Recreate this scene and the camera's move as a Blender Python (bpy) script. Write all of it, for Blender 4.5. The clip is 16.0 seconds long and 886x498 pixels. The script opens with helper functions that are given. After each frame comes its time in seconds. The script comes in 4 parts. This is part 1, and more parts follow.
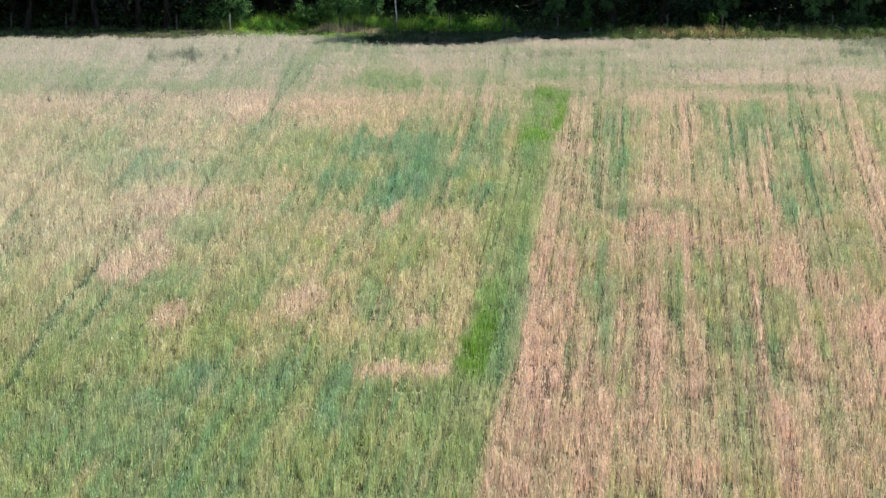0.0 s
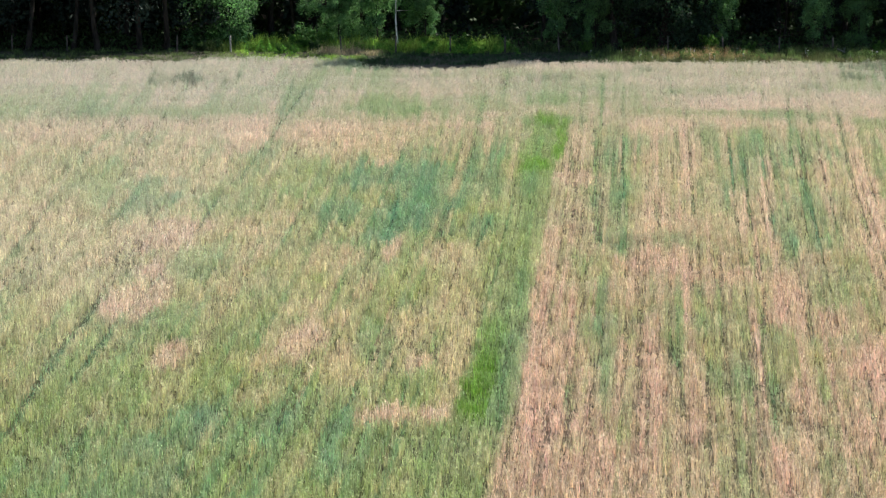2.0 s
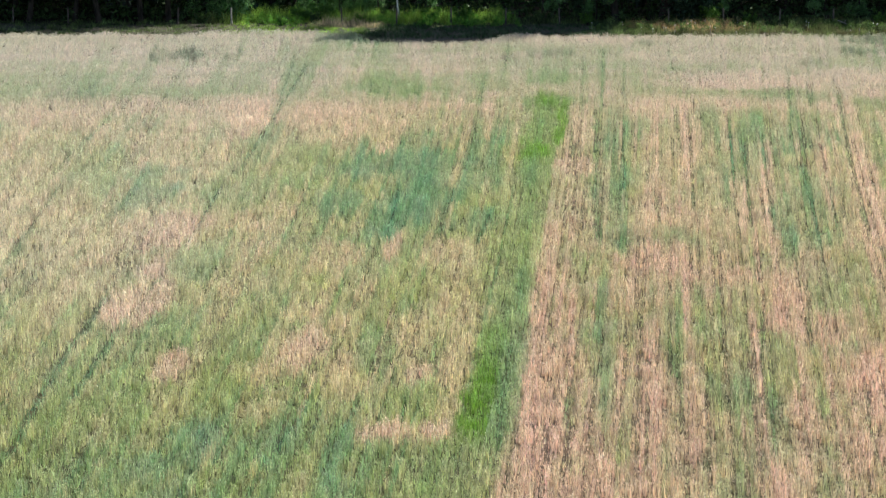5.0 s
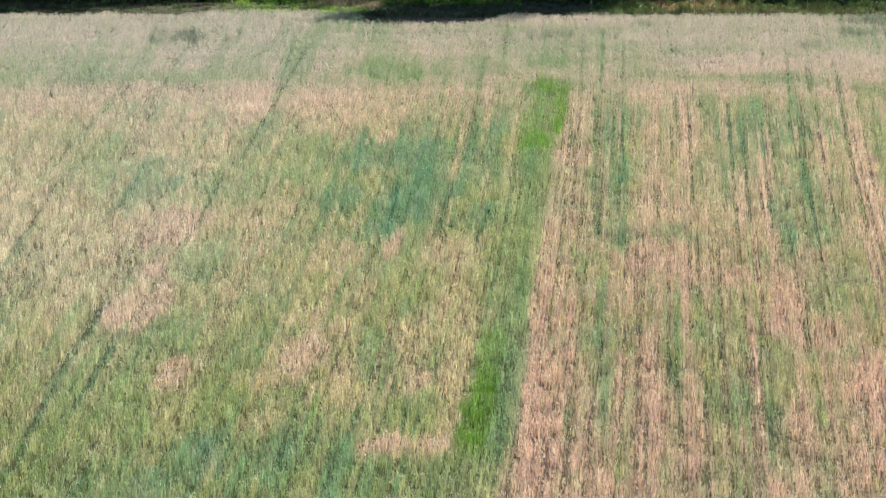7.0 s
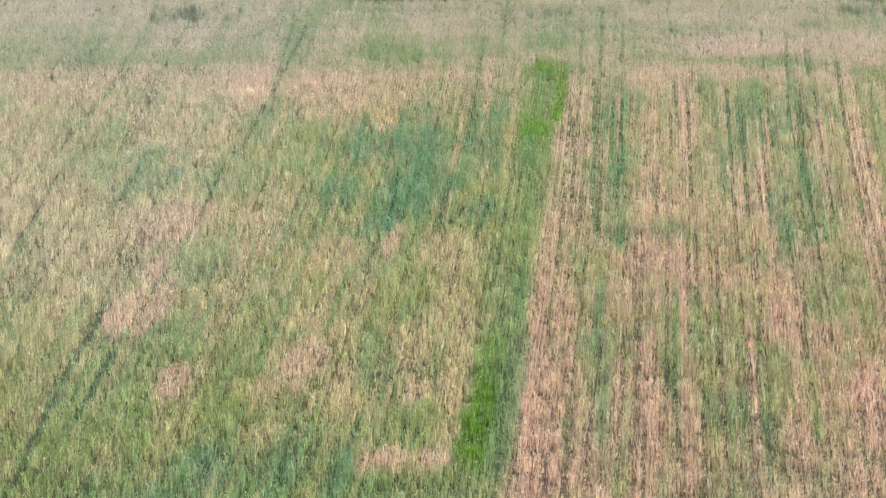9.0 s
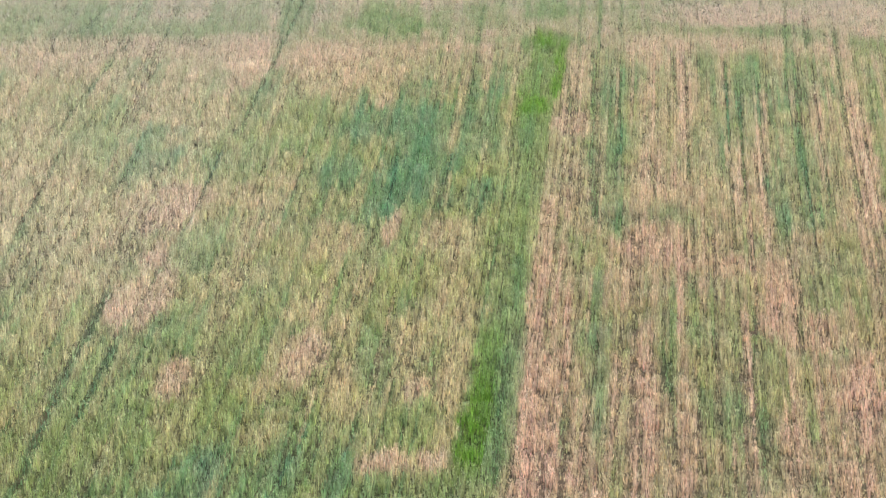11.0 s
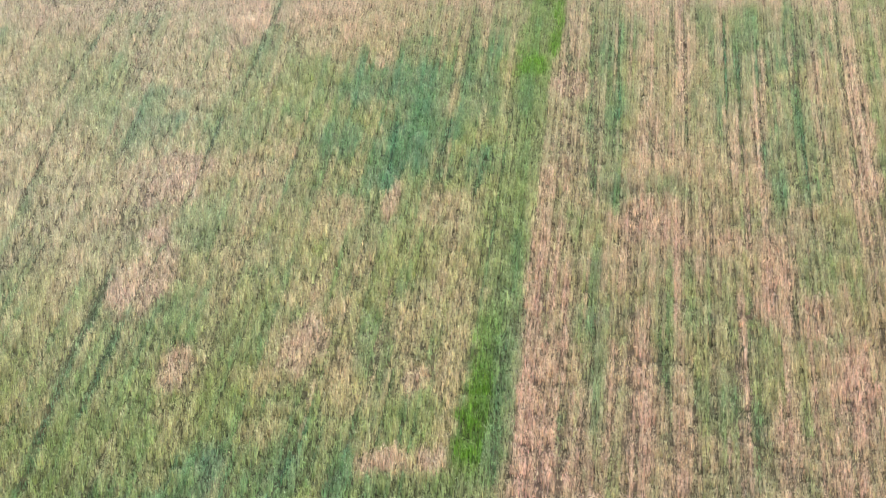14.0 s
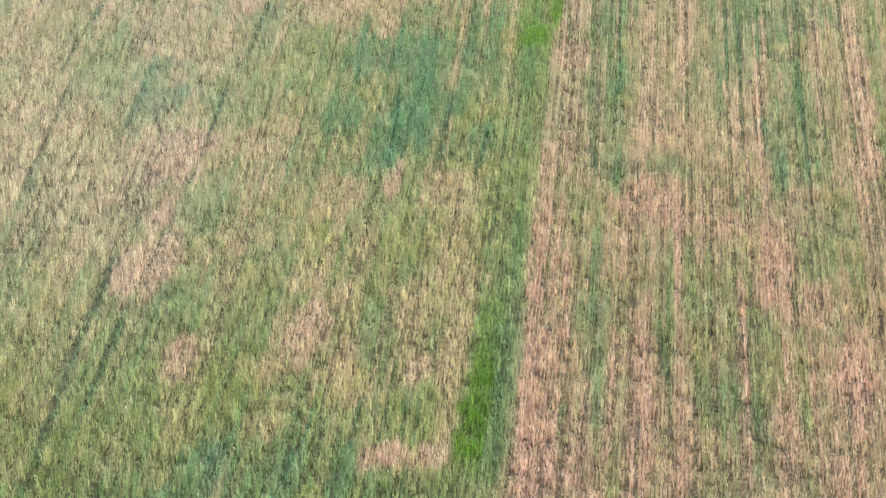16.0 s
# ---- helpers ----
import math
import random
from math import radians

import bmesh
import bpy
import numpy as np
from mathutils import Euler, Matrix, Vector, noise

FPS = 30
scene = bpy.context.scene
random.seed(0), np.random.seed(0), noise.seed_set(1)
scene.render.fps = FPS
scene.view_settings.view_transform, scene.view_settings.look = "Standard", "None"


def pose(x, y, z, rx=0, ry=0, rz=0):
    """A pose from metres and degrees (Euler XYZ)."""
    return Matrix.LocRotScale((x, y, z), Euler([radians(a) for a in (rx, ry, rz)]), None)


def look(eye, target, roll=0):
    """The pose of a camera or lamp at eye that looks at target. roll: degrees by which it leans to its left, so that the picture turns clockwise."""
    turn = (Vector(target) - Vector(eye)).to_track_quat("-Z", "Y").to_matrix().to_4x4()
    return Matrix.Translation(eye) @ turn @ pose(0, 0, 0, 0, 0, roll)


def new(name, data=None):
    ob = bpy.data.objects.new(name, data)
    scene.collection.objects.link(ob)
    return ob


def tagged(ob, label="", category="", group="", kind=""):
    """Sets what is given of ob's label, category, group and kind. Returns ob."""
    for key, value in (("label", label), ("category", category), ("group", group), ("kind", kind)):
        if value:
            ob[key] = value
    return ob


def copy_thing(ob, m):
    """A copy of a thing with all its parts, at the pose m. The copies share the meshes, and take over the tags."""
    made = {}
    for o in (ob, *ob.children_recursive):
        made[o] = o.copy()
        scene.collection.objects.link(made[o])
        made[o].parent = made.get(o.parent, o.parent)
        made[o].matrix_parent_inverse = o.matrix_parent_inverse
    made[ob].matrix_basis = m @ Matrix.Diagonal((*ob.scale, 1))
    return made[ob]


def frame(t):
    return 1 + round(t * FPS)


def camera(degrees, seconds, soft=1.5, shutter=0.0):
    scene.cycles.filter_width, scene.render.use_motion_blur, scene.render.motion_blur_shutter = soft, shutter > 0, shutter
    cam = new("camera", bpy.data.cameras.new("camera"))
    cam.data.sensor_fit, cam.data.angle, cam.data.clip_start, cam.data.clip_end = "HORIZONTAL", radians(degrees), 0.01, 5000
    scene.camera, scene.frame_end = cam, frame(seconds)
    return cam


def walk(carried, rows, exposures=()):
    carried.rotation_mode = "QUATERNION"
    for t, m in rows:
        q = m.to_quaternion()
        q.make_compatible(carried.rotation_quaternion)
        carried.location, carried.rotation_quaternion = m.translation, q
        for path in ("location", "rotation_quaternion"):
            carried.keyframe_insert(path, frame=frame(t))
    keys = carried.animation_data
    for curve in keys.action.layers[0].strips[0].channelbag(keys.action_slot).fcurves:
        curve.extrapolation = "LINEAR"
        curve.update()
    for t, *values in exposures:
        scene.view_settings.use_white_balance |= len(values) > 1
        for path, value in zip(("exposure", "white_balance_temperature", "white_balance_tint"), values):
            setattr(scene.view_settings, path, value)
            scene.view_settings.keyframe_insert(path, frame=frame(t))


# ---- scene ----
# A telephoto drone shot that climbs over a ripening oat field towards a wood's edge.
cam = camera(13.0, 16.0, soft=1.32)
PATH = [
    (0.0, look((0.05, 0.00, 22.98), (0.086, 198.134, -4.302), 0.12)),
    (0.5, look((0.06, -0.00, 23.26), (0.062, 198.144, -3.910), 0.13)),
    (1.0, look((0.06, -0.00, 23.61), (0.068, 198.160, -3.444), 0.14)),
    (1.5, look((0.05, 0.00, 24.02), (0.073, 198.177, -2.953), 0.14)),
    (2.0, look((0.05, 0.02, 24.46), (0.062, 198.162, -2.728), 0.14)),
    (2.5, look((0.06, 0.05, 24.92), (0.044, 198.100, -2.944), 0.14)),
    (3.0, look((0.07, 0.08, 25.40), (0.025, 198.043, -3.095), 0.13)),
    (3.5, look((0.07, 0.11, 25.92), (0.031, 197.989, -3.140), 0.11)),
    (4.0, look((0.09, 0.11, 26.46), (0.028, 197.906, -3.125), 0.10)),
    (6.5, look((0.12, -0.10, 29.43), (0.048, 197.175, -3.445), 0.04)),
    (7.0, look((0.11, -0.14, 30.10), (0.040, 197.017, -3.492), 0.03)),
    (7.5, look((0.10, -0.19, 30.81), (0.024, 196.843, -3.500), 0.04)),
    (8.0, look((0.09, -0.26, 31.55), (0.013, 196.635, -3.544), 0.05)),
    (8.5, look((0.10, -0.36, 32.29), (0.036, 196.378, -3.678), 0.07)),
    (9.0, look((0.12, -0.48, 33.03), (0.062, 196.099, -3.804), 0.08)),
    (11.5, look((0.24, -1.06, 36.86), (0.119, 194.539, -4.882), 0.13)),
    (12.0, look((0.26, -1.16, 37.64), (0.118, 194.218, -5.128), 0.14)),
    (12.5, look((0.26, -1.25, 38.43), (0.118, 193.892, -5.387), 0.13)),
    (13.0, look((0.29, -1.34, 39.23), (0.117, 193.569, -5.603), 0.13)),
    (13.5, look((0.31, -1.43, 40.02), (0.136, 193.242, -5.828), 0.12)),
    (14.0, look((0.32, -1.52, 40.82), (0.142, 192.907, -6.083), 0.11)),
    (14.5, look((0.33, -1.61, 41.62), (0.135, 192.573, -6.286), 0.11)),
    (15.0, look((0.33, -1.72, 42.41), (0.095, 192.200, -6.542), 0.11)),
    (15.5, look((0.30, -1.84, 43.21), (0.047, 191.802, -6.826), 0.12)),
    (16.0, look((0.26, -1.96, 44.01), (0.049, 191.400, -7.096), 0.14)),
]
walk(cam, PATH, exposures=((0.0, 1.05), (1.5, 1.10), (4.0, 1.10), (9.0, 1.06), (11.5, 1.06), (16.0, 1.16)))

# ---- world and sun ----
SUN_DIR = Vector((1.0, 0.75, 0.88)).normalized()
world = bpy.data.worlds.new("world")
scene.world = world
world.use_nodes = True
wn = world.node_tree
sky = wn.nodes.new("ShaderNodeTexSky")
sky.sky_type = 'NISHITA'
sky.sun_disc = False
sky.sun_elevation = math.asin(SUN_DIR.z)
sky.sun_rotation = math.atan2(SUN_DIR.x, SUN_DIR.y)
wn.links.new(sky.outputs[0], wn.nodes["Background"].inputs[0])
wn.nodes["Background"].inputs[1].default_value = 0.076
sun = new("sun", bpy.data.lights.new("sun", 'SUN'))
sun.data.energy = 4.95
sun.data.angle = radians(0.5)
sun.data.color = (1.0, 0.95, 0.87)
sun.matrix_world = look((60, 200, 80), Vector((60, 200, 80)) - SUN_DIR)


# ---- materials ----
def material(name):
    m = bpy.data.materials.new(name)
    m.use_nodes = True
    nt = m.node_tree
    return m, nt, nt.nodes["Principled BSDF"], nt.nodes["Material Output"]


def node(nt, kind, **values):
    n = nt.nodes.new(kind)
    for key, value in values.items():
        n.inputs[key.replace("_", " ")].default_value = value
    return n


def mix_color(nt, fac, a, b, blend='MIX'):
    """A colour mix; fac, a and b are sockets or values."""
    n = nt.nodes.new("ShaderNodeMix")
    n.data_type, n.blend_type = 'RGBA', blend
    for socket, value in ((n.inputs[0], fac), (n.inputs[6], a), (n.inputs[7], b)):
        if hasattr(value, "links"):
            nt.links.new(value, socket)
        else:
            socket.default_value = value
    return n.outputs[2]


def ramp(nt, fac, stops):
    r = nt.nodes.new("ShaderNodeValToRGB")
    nt.links.new(fac, r.inputs[0])
    while len(r.color_ramp.elements) < len(stops):
        r.color_ramp.elements.new(0.5)
    for e, (at, c) in zip(r.color_ramp.elements, stops):
        e.position, e.color = at, (*c, 1)
    return r.outputs[0]


def blade_material(name, thin, rough=0.55, island=0.35, glow=(1, 1, 1)):
    """Stalks and leaves: their own tint, varied from piece to piece, part of the light passing through."""
    m, nt, b, out = material(name)
    tint = nt.nodes.new("ShaderNodeAttribute")
    tint.attribute_name = "tint"
    geo = nt.nodes.new("ShaderNodeNewGeometry")
    vary = ramp(nt, geo.outputs["Random Per Island"], ((0.0, (1 - island,) * 3), (1.0, (1 + island,) * 3)))
    col = mix_color(nt, 1.0, tint.outputs["Color"], vary, 'MULTIPLY')
    nt.links.new(col, b.inputs["Base Color"])
    b.inputs["Roughness"].default_value = rough
    b.inputs["Specular IOR Level"].default_value = 0.15
    tr = nt.nodes.new("ShaderNodeBsdfTranslucent")
    nt.links.new(mix_color(nt, 1.0, col, (*glow, 1), 'MULTIPLY'), tr.inputs[0])
    mx = node(nt, "ShaderNodeMixShader", Fac=thin)
    nt.links.new(b.outputs[0], mx.inputs[1])
    nt.links.new(tr.outputs[0], mx.inputs[2])
    nt.links.new(mx.outputs[0], out.inputs[0])
    return m


def bark_material(name, dark, light, scale, rough=0.9):
    m, nt, b, out = material(name)
    co = nt.nodes.new("ShaderNodeTexCoord")
    mp = nt.nodes.new("ShaderNodeMapping")
    mp.inputs["Scale"].default_value = (1, 1, 0.25)
    nt.links.new(co.outputs["Object"], mp.inputs[0])
    n1 = node(nt, "ShaderNodeTexNoise", Scale=scale, Detail=8.0)
    nt.links.new(mp.outputs[0], n1.inputs[0])
    nt.links.new(ramp(nt, n1.outputs[0], ((0.35, dark), (0.7, light))), b.inputs["Base Color"])
    bump = node(nt, "ShaderNodeBump", Strength=0.8, Distance=0.03)
    nt.links.new(n1.outputs[0], bump.inputs["Height"])
    nt.links.new(bump.outputs[0], b.inputs["Normal"])
    b.inputs["Roughness"].default_value = rough
    b.inputs["Specular IOR Level"].default_value = 0.1
    return m


def birch_material():
    m, nt, b, out = material("birch_bark")
    co = nt.nodes.new("ShaderNodeTexCoord")
    mp = nt.nodes.new("ShaderNodeMapping")
    mp.inputs["Scale"].default_value = (2.5, 2.5, 7)
    nt.links.new(co.outputs["Object"], mp.inputs[0])
    n1 = node(nt, "ShaderNodeTexNoise", Scale=1.0, Detail=5.0)
    nt.links.new(mp.outputs[0], n1.inputs[0])
    nt.links.new(ramp(nt, n1.outputs[0], ((0.36, (0.05, 0.045, 0.04)), (0.44, (0.7, 0.67, 0.6)), (0.8, (0.85, 0.83, 0.78)))), b.inputs["Base Color"])
    b.inputs["Roughness"].default_value = 0.7
    return m


def soil_material():
    m, nt, b, out = material("field_soil")
    tint = nt.nodes.new("ShaderNodeAttribute")
    tint.attribute_name = "tint"
    co = nt.nodes.new("ShaderNodeTexCoord")
    n1 = node(nt, "ShaderNodeTexNoise", Scale=0.9, Detail=8.0, Roughness=0.7)
    n2 = node(nt, "ShaderNodeTexNoise", Scale=14.0, Detail=6.0, Roughness=0.7)
    for n in (n1, n2):
        nt.links.new(co.outputs["Object"], n.inputs[0])
    c = mix_color(nt, 1.0, tint.outputs["Color"], ramp(nt, n1.outputs[0], ((0.3, (0.75,) * 3), (0.7, (1.2,) * 3))), 'MULTIPLY')
    c = mix_color(nt, 1.0, c, ramp(nt, n2.outputs[0], ((0.3, (0.55,) * 3), (0.7, (1.35,) * 3))), 'MULTIPLY')
    nt.links.new(c, b.inputs["Base Color"])
    bump = node(nt, "ShaderNodeBump", Strength=0.9, Distance=0.06)
    nt.links.new(n2.outputs[0], bump.inputs["Height"])
    nt.links.new(bump.outputs[0], b.inputs["Normal"])
    b.inputs["Roughness"].default_value = 0.95
    b.inputs["Specular IOR Level"].default_value = 0.05
    return m


M_CROP = blade_material("crop_stalks", 0.28, island=0.35)
M_GRASS = blade_material("meadow_grass", 0.35)
# one leaf material copied: glow raised where sunlit, lowered where shaded
M_LEAF_LIT = blade_material("sunlit_leaves", 0.48, 0.65, 0.45, (1.4, 1.75, 1.2))
M_LEAF_SHADE = blade_material("shaded_leaves", 0.22, 0.7, 0.45)
M_SOIL = soil_material()
M_BARK = bark_material("bark", (0.014, 0.012, 0.010), (0.05, 0.043, 0.036), 9)
M_BIRCH = birch_material()
M_POST = bark_material("weathered_post", (0.16, 0.15, 0.13), (0.5, 0.47, 0.42), 14)
M_POST_DARK = bark_material("dark_post", (0.05, 0.045, 0.04), (0.16, 0.14, 0.12), 14)
M_PETAL, _nt, _b, _o = material("white_petals")
_b.inputs["Base Color"].default_value = (0.8, 0.8, 0.76, 1)


# ---- helpers of this scene ----
def mesh_from(name, co, sides, tint=None, mat=None):
    """A mesh of separate faces with that many sides each, from an array of corners; tint: a colour for each corner."""
    me = bpy.data.meshes.new(name)
    n = len(co)
    me.vertices.add(n)
    me.vertices.foreach_set("co", np.ascontiguousarray(co, dtype=np.float32).ravel())
    me.loops.add(n)
    me.loops.foreach_set("vertex_index", np.arange(n, dtype=np.int32))
    me.polygons.add(n // sides)
    me.polygons.foreach_set("loop_start", np.arange(0, n, sides, dtype=np.int32))
    me.update(calc_edges=True)
    if tint is not None:
        a = me.color_attributes.new("tint", 'FLOAT_COLOR', 'POINT')
        rgba = np.ones((n, 4), dtype=np.float32)
        rgba[:, :3] = tint
        a.data.foreach_set("color", rgba.ravel())
    if mat:
        me.materials.append(mat)
    return me


def soft_noise(x, y, size, seed):
    """Smooth value noise from 0 to 1 with cells of that size in metres."""
    g = np.random.default_rng(seed).random((256, 256))
    u, v = x / size + 1000.5, y / size + 1000.5
    i, j = np.floor(u).astype(int), np.floor(v).astype(int)
    a, b = u - i, v - j
    a, b = a * a * (3 - 2 * a), b * b * (3 - 2 * b)
    i0, i1, j0, j1 = i % 256, (i + 1) % 256, j % 256, (j + 1) % 256
    return (g[i0, j0] * (1 - a) + g[i1, j0] * a) * (1 - b) + (g[i0, j1] * (1 - a) + g[i1, j1] * a) * b


def smooth(e0, e1, v):
    k = np.clip((v - e0) / (e1 - e0), 0, 1)
    return k * k * (3 - 2 * k)


def part(name, data, parent, label=""):
    ob = new(name, data)
    ob.parent = parent
    return tagged(ob, label) if label else ob


# ---- the field's crop ----
FIELD_END = 275.0      # where the crop stops before the fence
FENCE_Y = 283.6
ROW = 0.16             # between drilled rows
STRIP = (2.35, 4.25)    # the lush strip between the two sowings, across the rows

STRAW_TONE = np.array((0.70, 0.525, 0.385))
RUST_TONE = np.array((0.67, 0.455, 0.345))
WHEAT_TONE = np.array((0.655, 0.53, 0.335))
# pale crop tone, its blue raised to paint distance haze
PALE_HAZE_TONE = np.array((0.60, 0.575, 0.495))
GREEN_TONE = np.array((0.31, 0.395, 0.158))
LIME_TONE = np.array((0.375, 0.405, 0.14))
BLUE_TONE = np.array((0.165, 0.335, 0.19))
LUSH_TONE = np.array((0.18, 0.35, 0.045))


def row_of(x, y):
    """The place across the drilled rows, which run a little slantwise and fan out."""
    d = y - 170.0
    return (x - 0.04523 * d + 0.0000952 * d * d) / (1 + 0.001195 * d + 0.0000078 * d * d)


def blob(u, y, at, size, wob):
    """1 inside a soft-edged patch, 0 outside; at and size across and along the rows."""
    r = np.sqrt(((u - at[0]) / (size[0] + 0.25)) ** 2 + ((y - at[1]) / (size[1] + 0.8)) ** 2) + wob
    return smooth(1.35, 0.45, r)


def patch(u, y, spec, wob):
    """1 inside a patch with a ragged edge, 0 outside; spec: across, along, half width, half length, strength."""
    at, along, wide, long, strength = spec
    a, b = np.abs(u - at) / (wide + 0.1), np.abs(y - along) / (long + 0.5)
    k = np.zeros(len(u))
    i = np.flatnonzero((a < 2.4) & (b < 2.4))
    k[i] = strength * smooth(1.28, 0.72, (a[i] ** 2.3 + b[i] ** 2.3) ** (1 / 2.3) + wob[i])
    return k


def band(u, y, spec, wob):
    """1 along a stretch of one row, 0 elsewhere; spec: across and along at both ends, width."""
    u0, y0, u1, y1, wide = spec
    k = np.zeros(len(u))
    i = np.flatnonzero((y > y0 - 2.5) & (y < y1 + 2.5) & (np.abs(u - (u0 + u1) / 2) < abs(u1 - u0) + wide + 0.3))
    v = y[i]
    at = u0 + (u1 - u0) * np.clip((v - y0) / (y1 - y0), -0.2, 1.2)
    k[i] = smooth(0.75 * wide + 0.05, 0.3 * wide, np.abs(u[i] - at + 0.10 * wob[i])) * smooth(y0 - 2.5, y0 + 1.5, v) * smooth(y1 + 2.5, y1 - 1.5, v)
    return k


# the crop's patches: across the rows, along them, half width, half length, strength; and single rows: both ends, width
STRAW_FAR_LEFT = (
    (-23.1, 225, 2.73, 4.3, 0.75), (-18.6, 232, 2.47, 3.0, 0.7), (-12.4, 226, 1.24, 9.7, 1), (-14.9, 230, 1.15, 3.9, 0.5),
    (-9.4, 227, 1.75, 4.3, 0.75), (-7.7, 222, 1.43, 6.7, 0.7), (-4.8, 223, 1.43, 6.2, 0.75), (-4.6, 212, 0.35, 3.0, 0.9),
    (-23.8, 213, 0.88, 8.3, 0.6), (-21.5, 203, 1.28, 7.1, 0.5), (-13.2, 208, 0.65, 6.4, 0.6), (-19.9, 217, 1.04, 4.3, 0.5),
    (-5.4, 233, 1.24, 3.1, 0.5), (-26.9, 255, 1.13, 5.9, 0.5), (-3.8, 248, 1.43, 2.8, 0.4), (-16.7, 210, 1.09, 7.1, 0.45),
)
STRAW_MID_LEFT = (
    (-13.0, 182, 1.15, 5.9, 1), (-19.3, 188, 1.08, 6.1, 0.6), (-21.5, 188, 0.41, 6.5, 0.6), (-9.6, 184, 0.99, 2.6, 0.8), (-12.9, 170, 0.53, 3.4, 0.9),
    (-12.3, 161, 1.29, 4.3, 1), (-10.5, 163, 0.55, 2.8, 0.45), (-5.0, 173, 1.07, 3.8, 0.75), (-2.5, 177, 0.35, 4.3, 0.9), (-0.6, 175, 0.62, 3.6, 0.7),
    (0.8, 175, 0.71, 4.9, 0.55), (-5.4, 159, 0.49, 1.8, 0.75), (-3.6, 156, 0.29, 1.6, 0.6), (-0.9, 156, 0.59, 2.3, 0.6), (-4.1, 182, 1.19, 2.3, 0.4),
    (1.1, 159, 0.78, 4.7, 0.55), (-15.3, 184, 0.80, 3.9, 0.6),
)
STRAW_NEAR_LEFT = (
    (-9.5, 147, 0.71, 2.6, 0.95), (-4.7, 150, 0.68, 3.4, 0.95), (-2.7, 147, 0.54, 2.6, 0.8), (-0.4, 152, 0.81, 3.5, 0.75), (0.2, 145, 0.44, 1.5, 0.9),
    (1.7, 148, 0.59, 6.1, 0.8), (-2.1, 142, 0.46, 1.9, 0.7), (-0.2, 134, 1.07, 1.3, 0.95), (1.4, 134, 0.57, 1.7, 0.85), (1.9, 138, 0.43, 3.6, 0.75),
    (-9.3, 140, 0.28, 1.2, 0.8), (-5.9, 145, 1.05, 1.2, 0.5), (-5.2, 138, 0.80, 1.3, 0.45), (0.8, 174, 0.51, 5.6, 0.4), (-10.6, 134, 0.36, 2.1, 0.4),
    (-2.9, 142, 0.33, 1.4, 0.5),
)
TEAL = (
    (-4.5, 204, 1.65, 6.2, 0.85), (-2.0, 200, 1.58, 9.7, 0.85), (-2.0, 190, 1.64, 6.2, 0.85), (-3.2, 184, 0.80, 5.1, 0.9),
    (0.5, 203, 0.93, 10.9, 0.6), (-15.4, 195, 1.28, 7.4, 0.8), (-5.9, 191, 1.10, 5.5, 0.7), (-6.9, 132, 1.07, 3.1, 0.9), (-3.9, 133, 0.62, 5.0, 0.6),
    (-1.8, 132, 0.33, 4.3, 0.9), (1.0, 184, 0.50, 3.9, 0.7), (-8.2, 128, 0.70, 2.0, 0.6), (3.7, 164, 0.33, 5.0, 0.8), (2.9, 205, 0.32, 7.2, 0.7),
    (-1.9, 151, 0.46, 3.8, 0.6), (-5.0, 130, 0.71, 2.4, 0.5), (-1.1, 182, 1.06, 2.3, 0.5),
)
TEAL_RIGHT = (
    (7.3, 212, 0.70, 16.4, 0.7), (7.4, 186, 0.47, 9.6, 0.5), (12.4, 213, 0.88, 16.4, 0.7), (14.2, 212, 0.66, 14.3, 0.7),
    (17.1, 218, 1.86, 10.8, 0.75), (16.2, 193, 1.03, 16.2, 0.65), (12.5, 187, 0.67, 9.6, 0.45), (16.7, 179, 0.92, 2.6, 0.8),
    (8.2, 177, 0.58, 2.2, 0.7), (10.8, 180, 0.53, 1.8, 0.6), (7.4, 160, 0.42, 7.7, 0.7), (7.6, 143, 0.38, 7.2, 0.7), (17.5, 151, 0.29, 2.1, 0.8),
    (8.4, 221, 0.60, 5.6, 0.5), (21.1, 216, 0.41, 10.6, 0.4), (9.7, 180, 0.46, 1.9, 0.5), (17.9, 187, 0.81, 9.6, 0.35),
)
GREEN_LEFT = (
    (-18.4, 202, 1.52, 8.1, 0.75), (-10.7, 196, 1.18, 8.3, 0.6), (-8.2, 203, 1.71, 7.1, 0.7), (-4.9, 196, 1.26, 5.3, 0.6),
    (-5.1, 241, 1.89, 5.8, 0.8), (-10.6, 248, 0.95, 12.1, 0.6), (-21.8, 243, 0.66, 7.2, 0.7), (-25.8, 237, 0.94, 5.1, 0.6),
    (-14.3, 242, 2.05, 5.0, 0.45), (-10.8, 172, 1.52, 3.4, 0.5), (-7.0, 158, 0.95, 8.1, 0.6), (-10.1, 140, 1.29, 5.0, 0.65),
    (-9.1, 154, 1.40, 4.4, 0.55), (0.2, 139, 1.60, 3.2, 0.75), (0.5, 130, 2.02, 2.4, 0.7), (1.2, 182, 1.45, 13.7, 0.45), (-23.4, 240, 2.67, 9.1, 0.3),
    (-3.5, 129, 1.21, 2.0, 0.5),
)
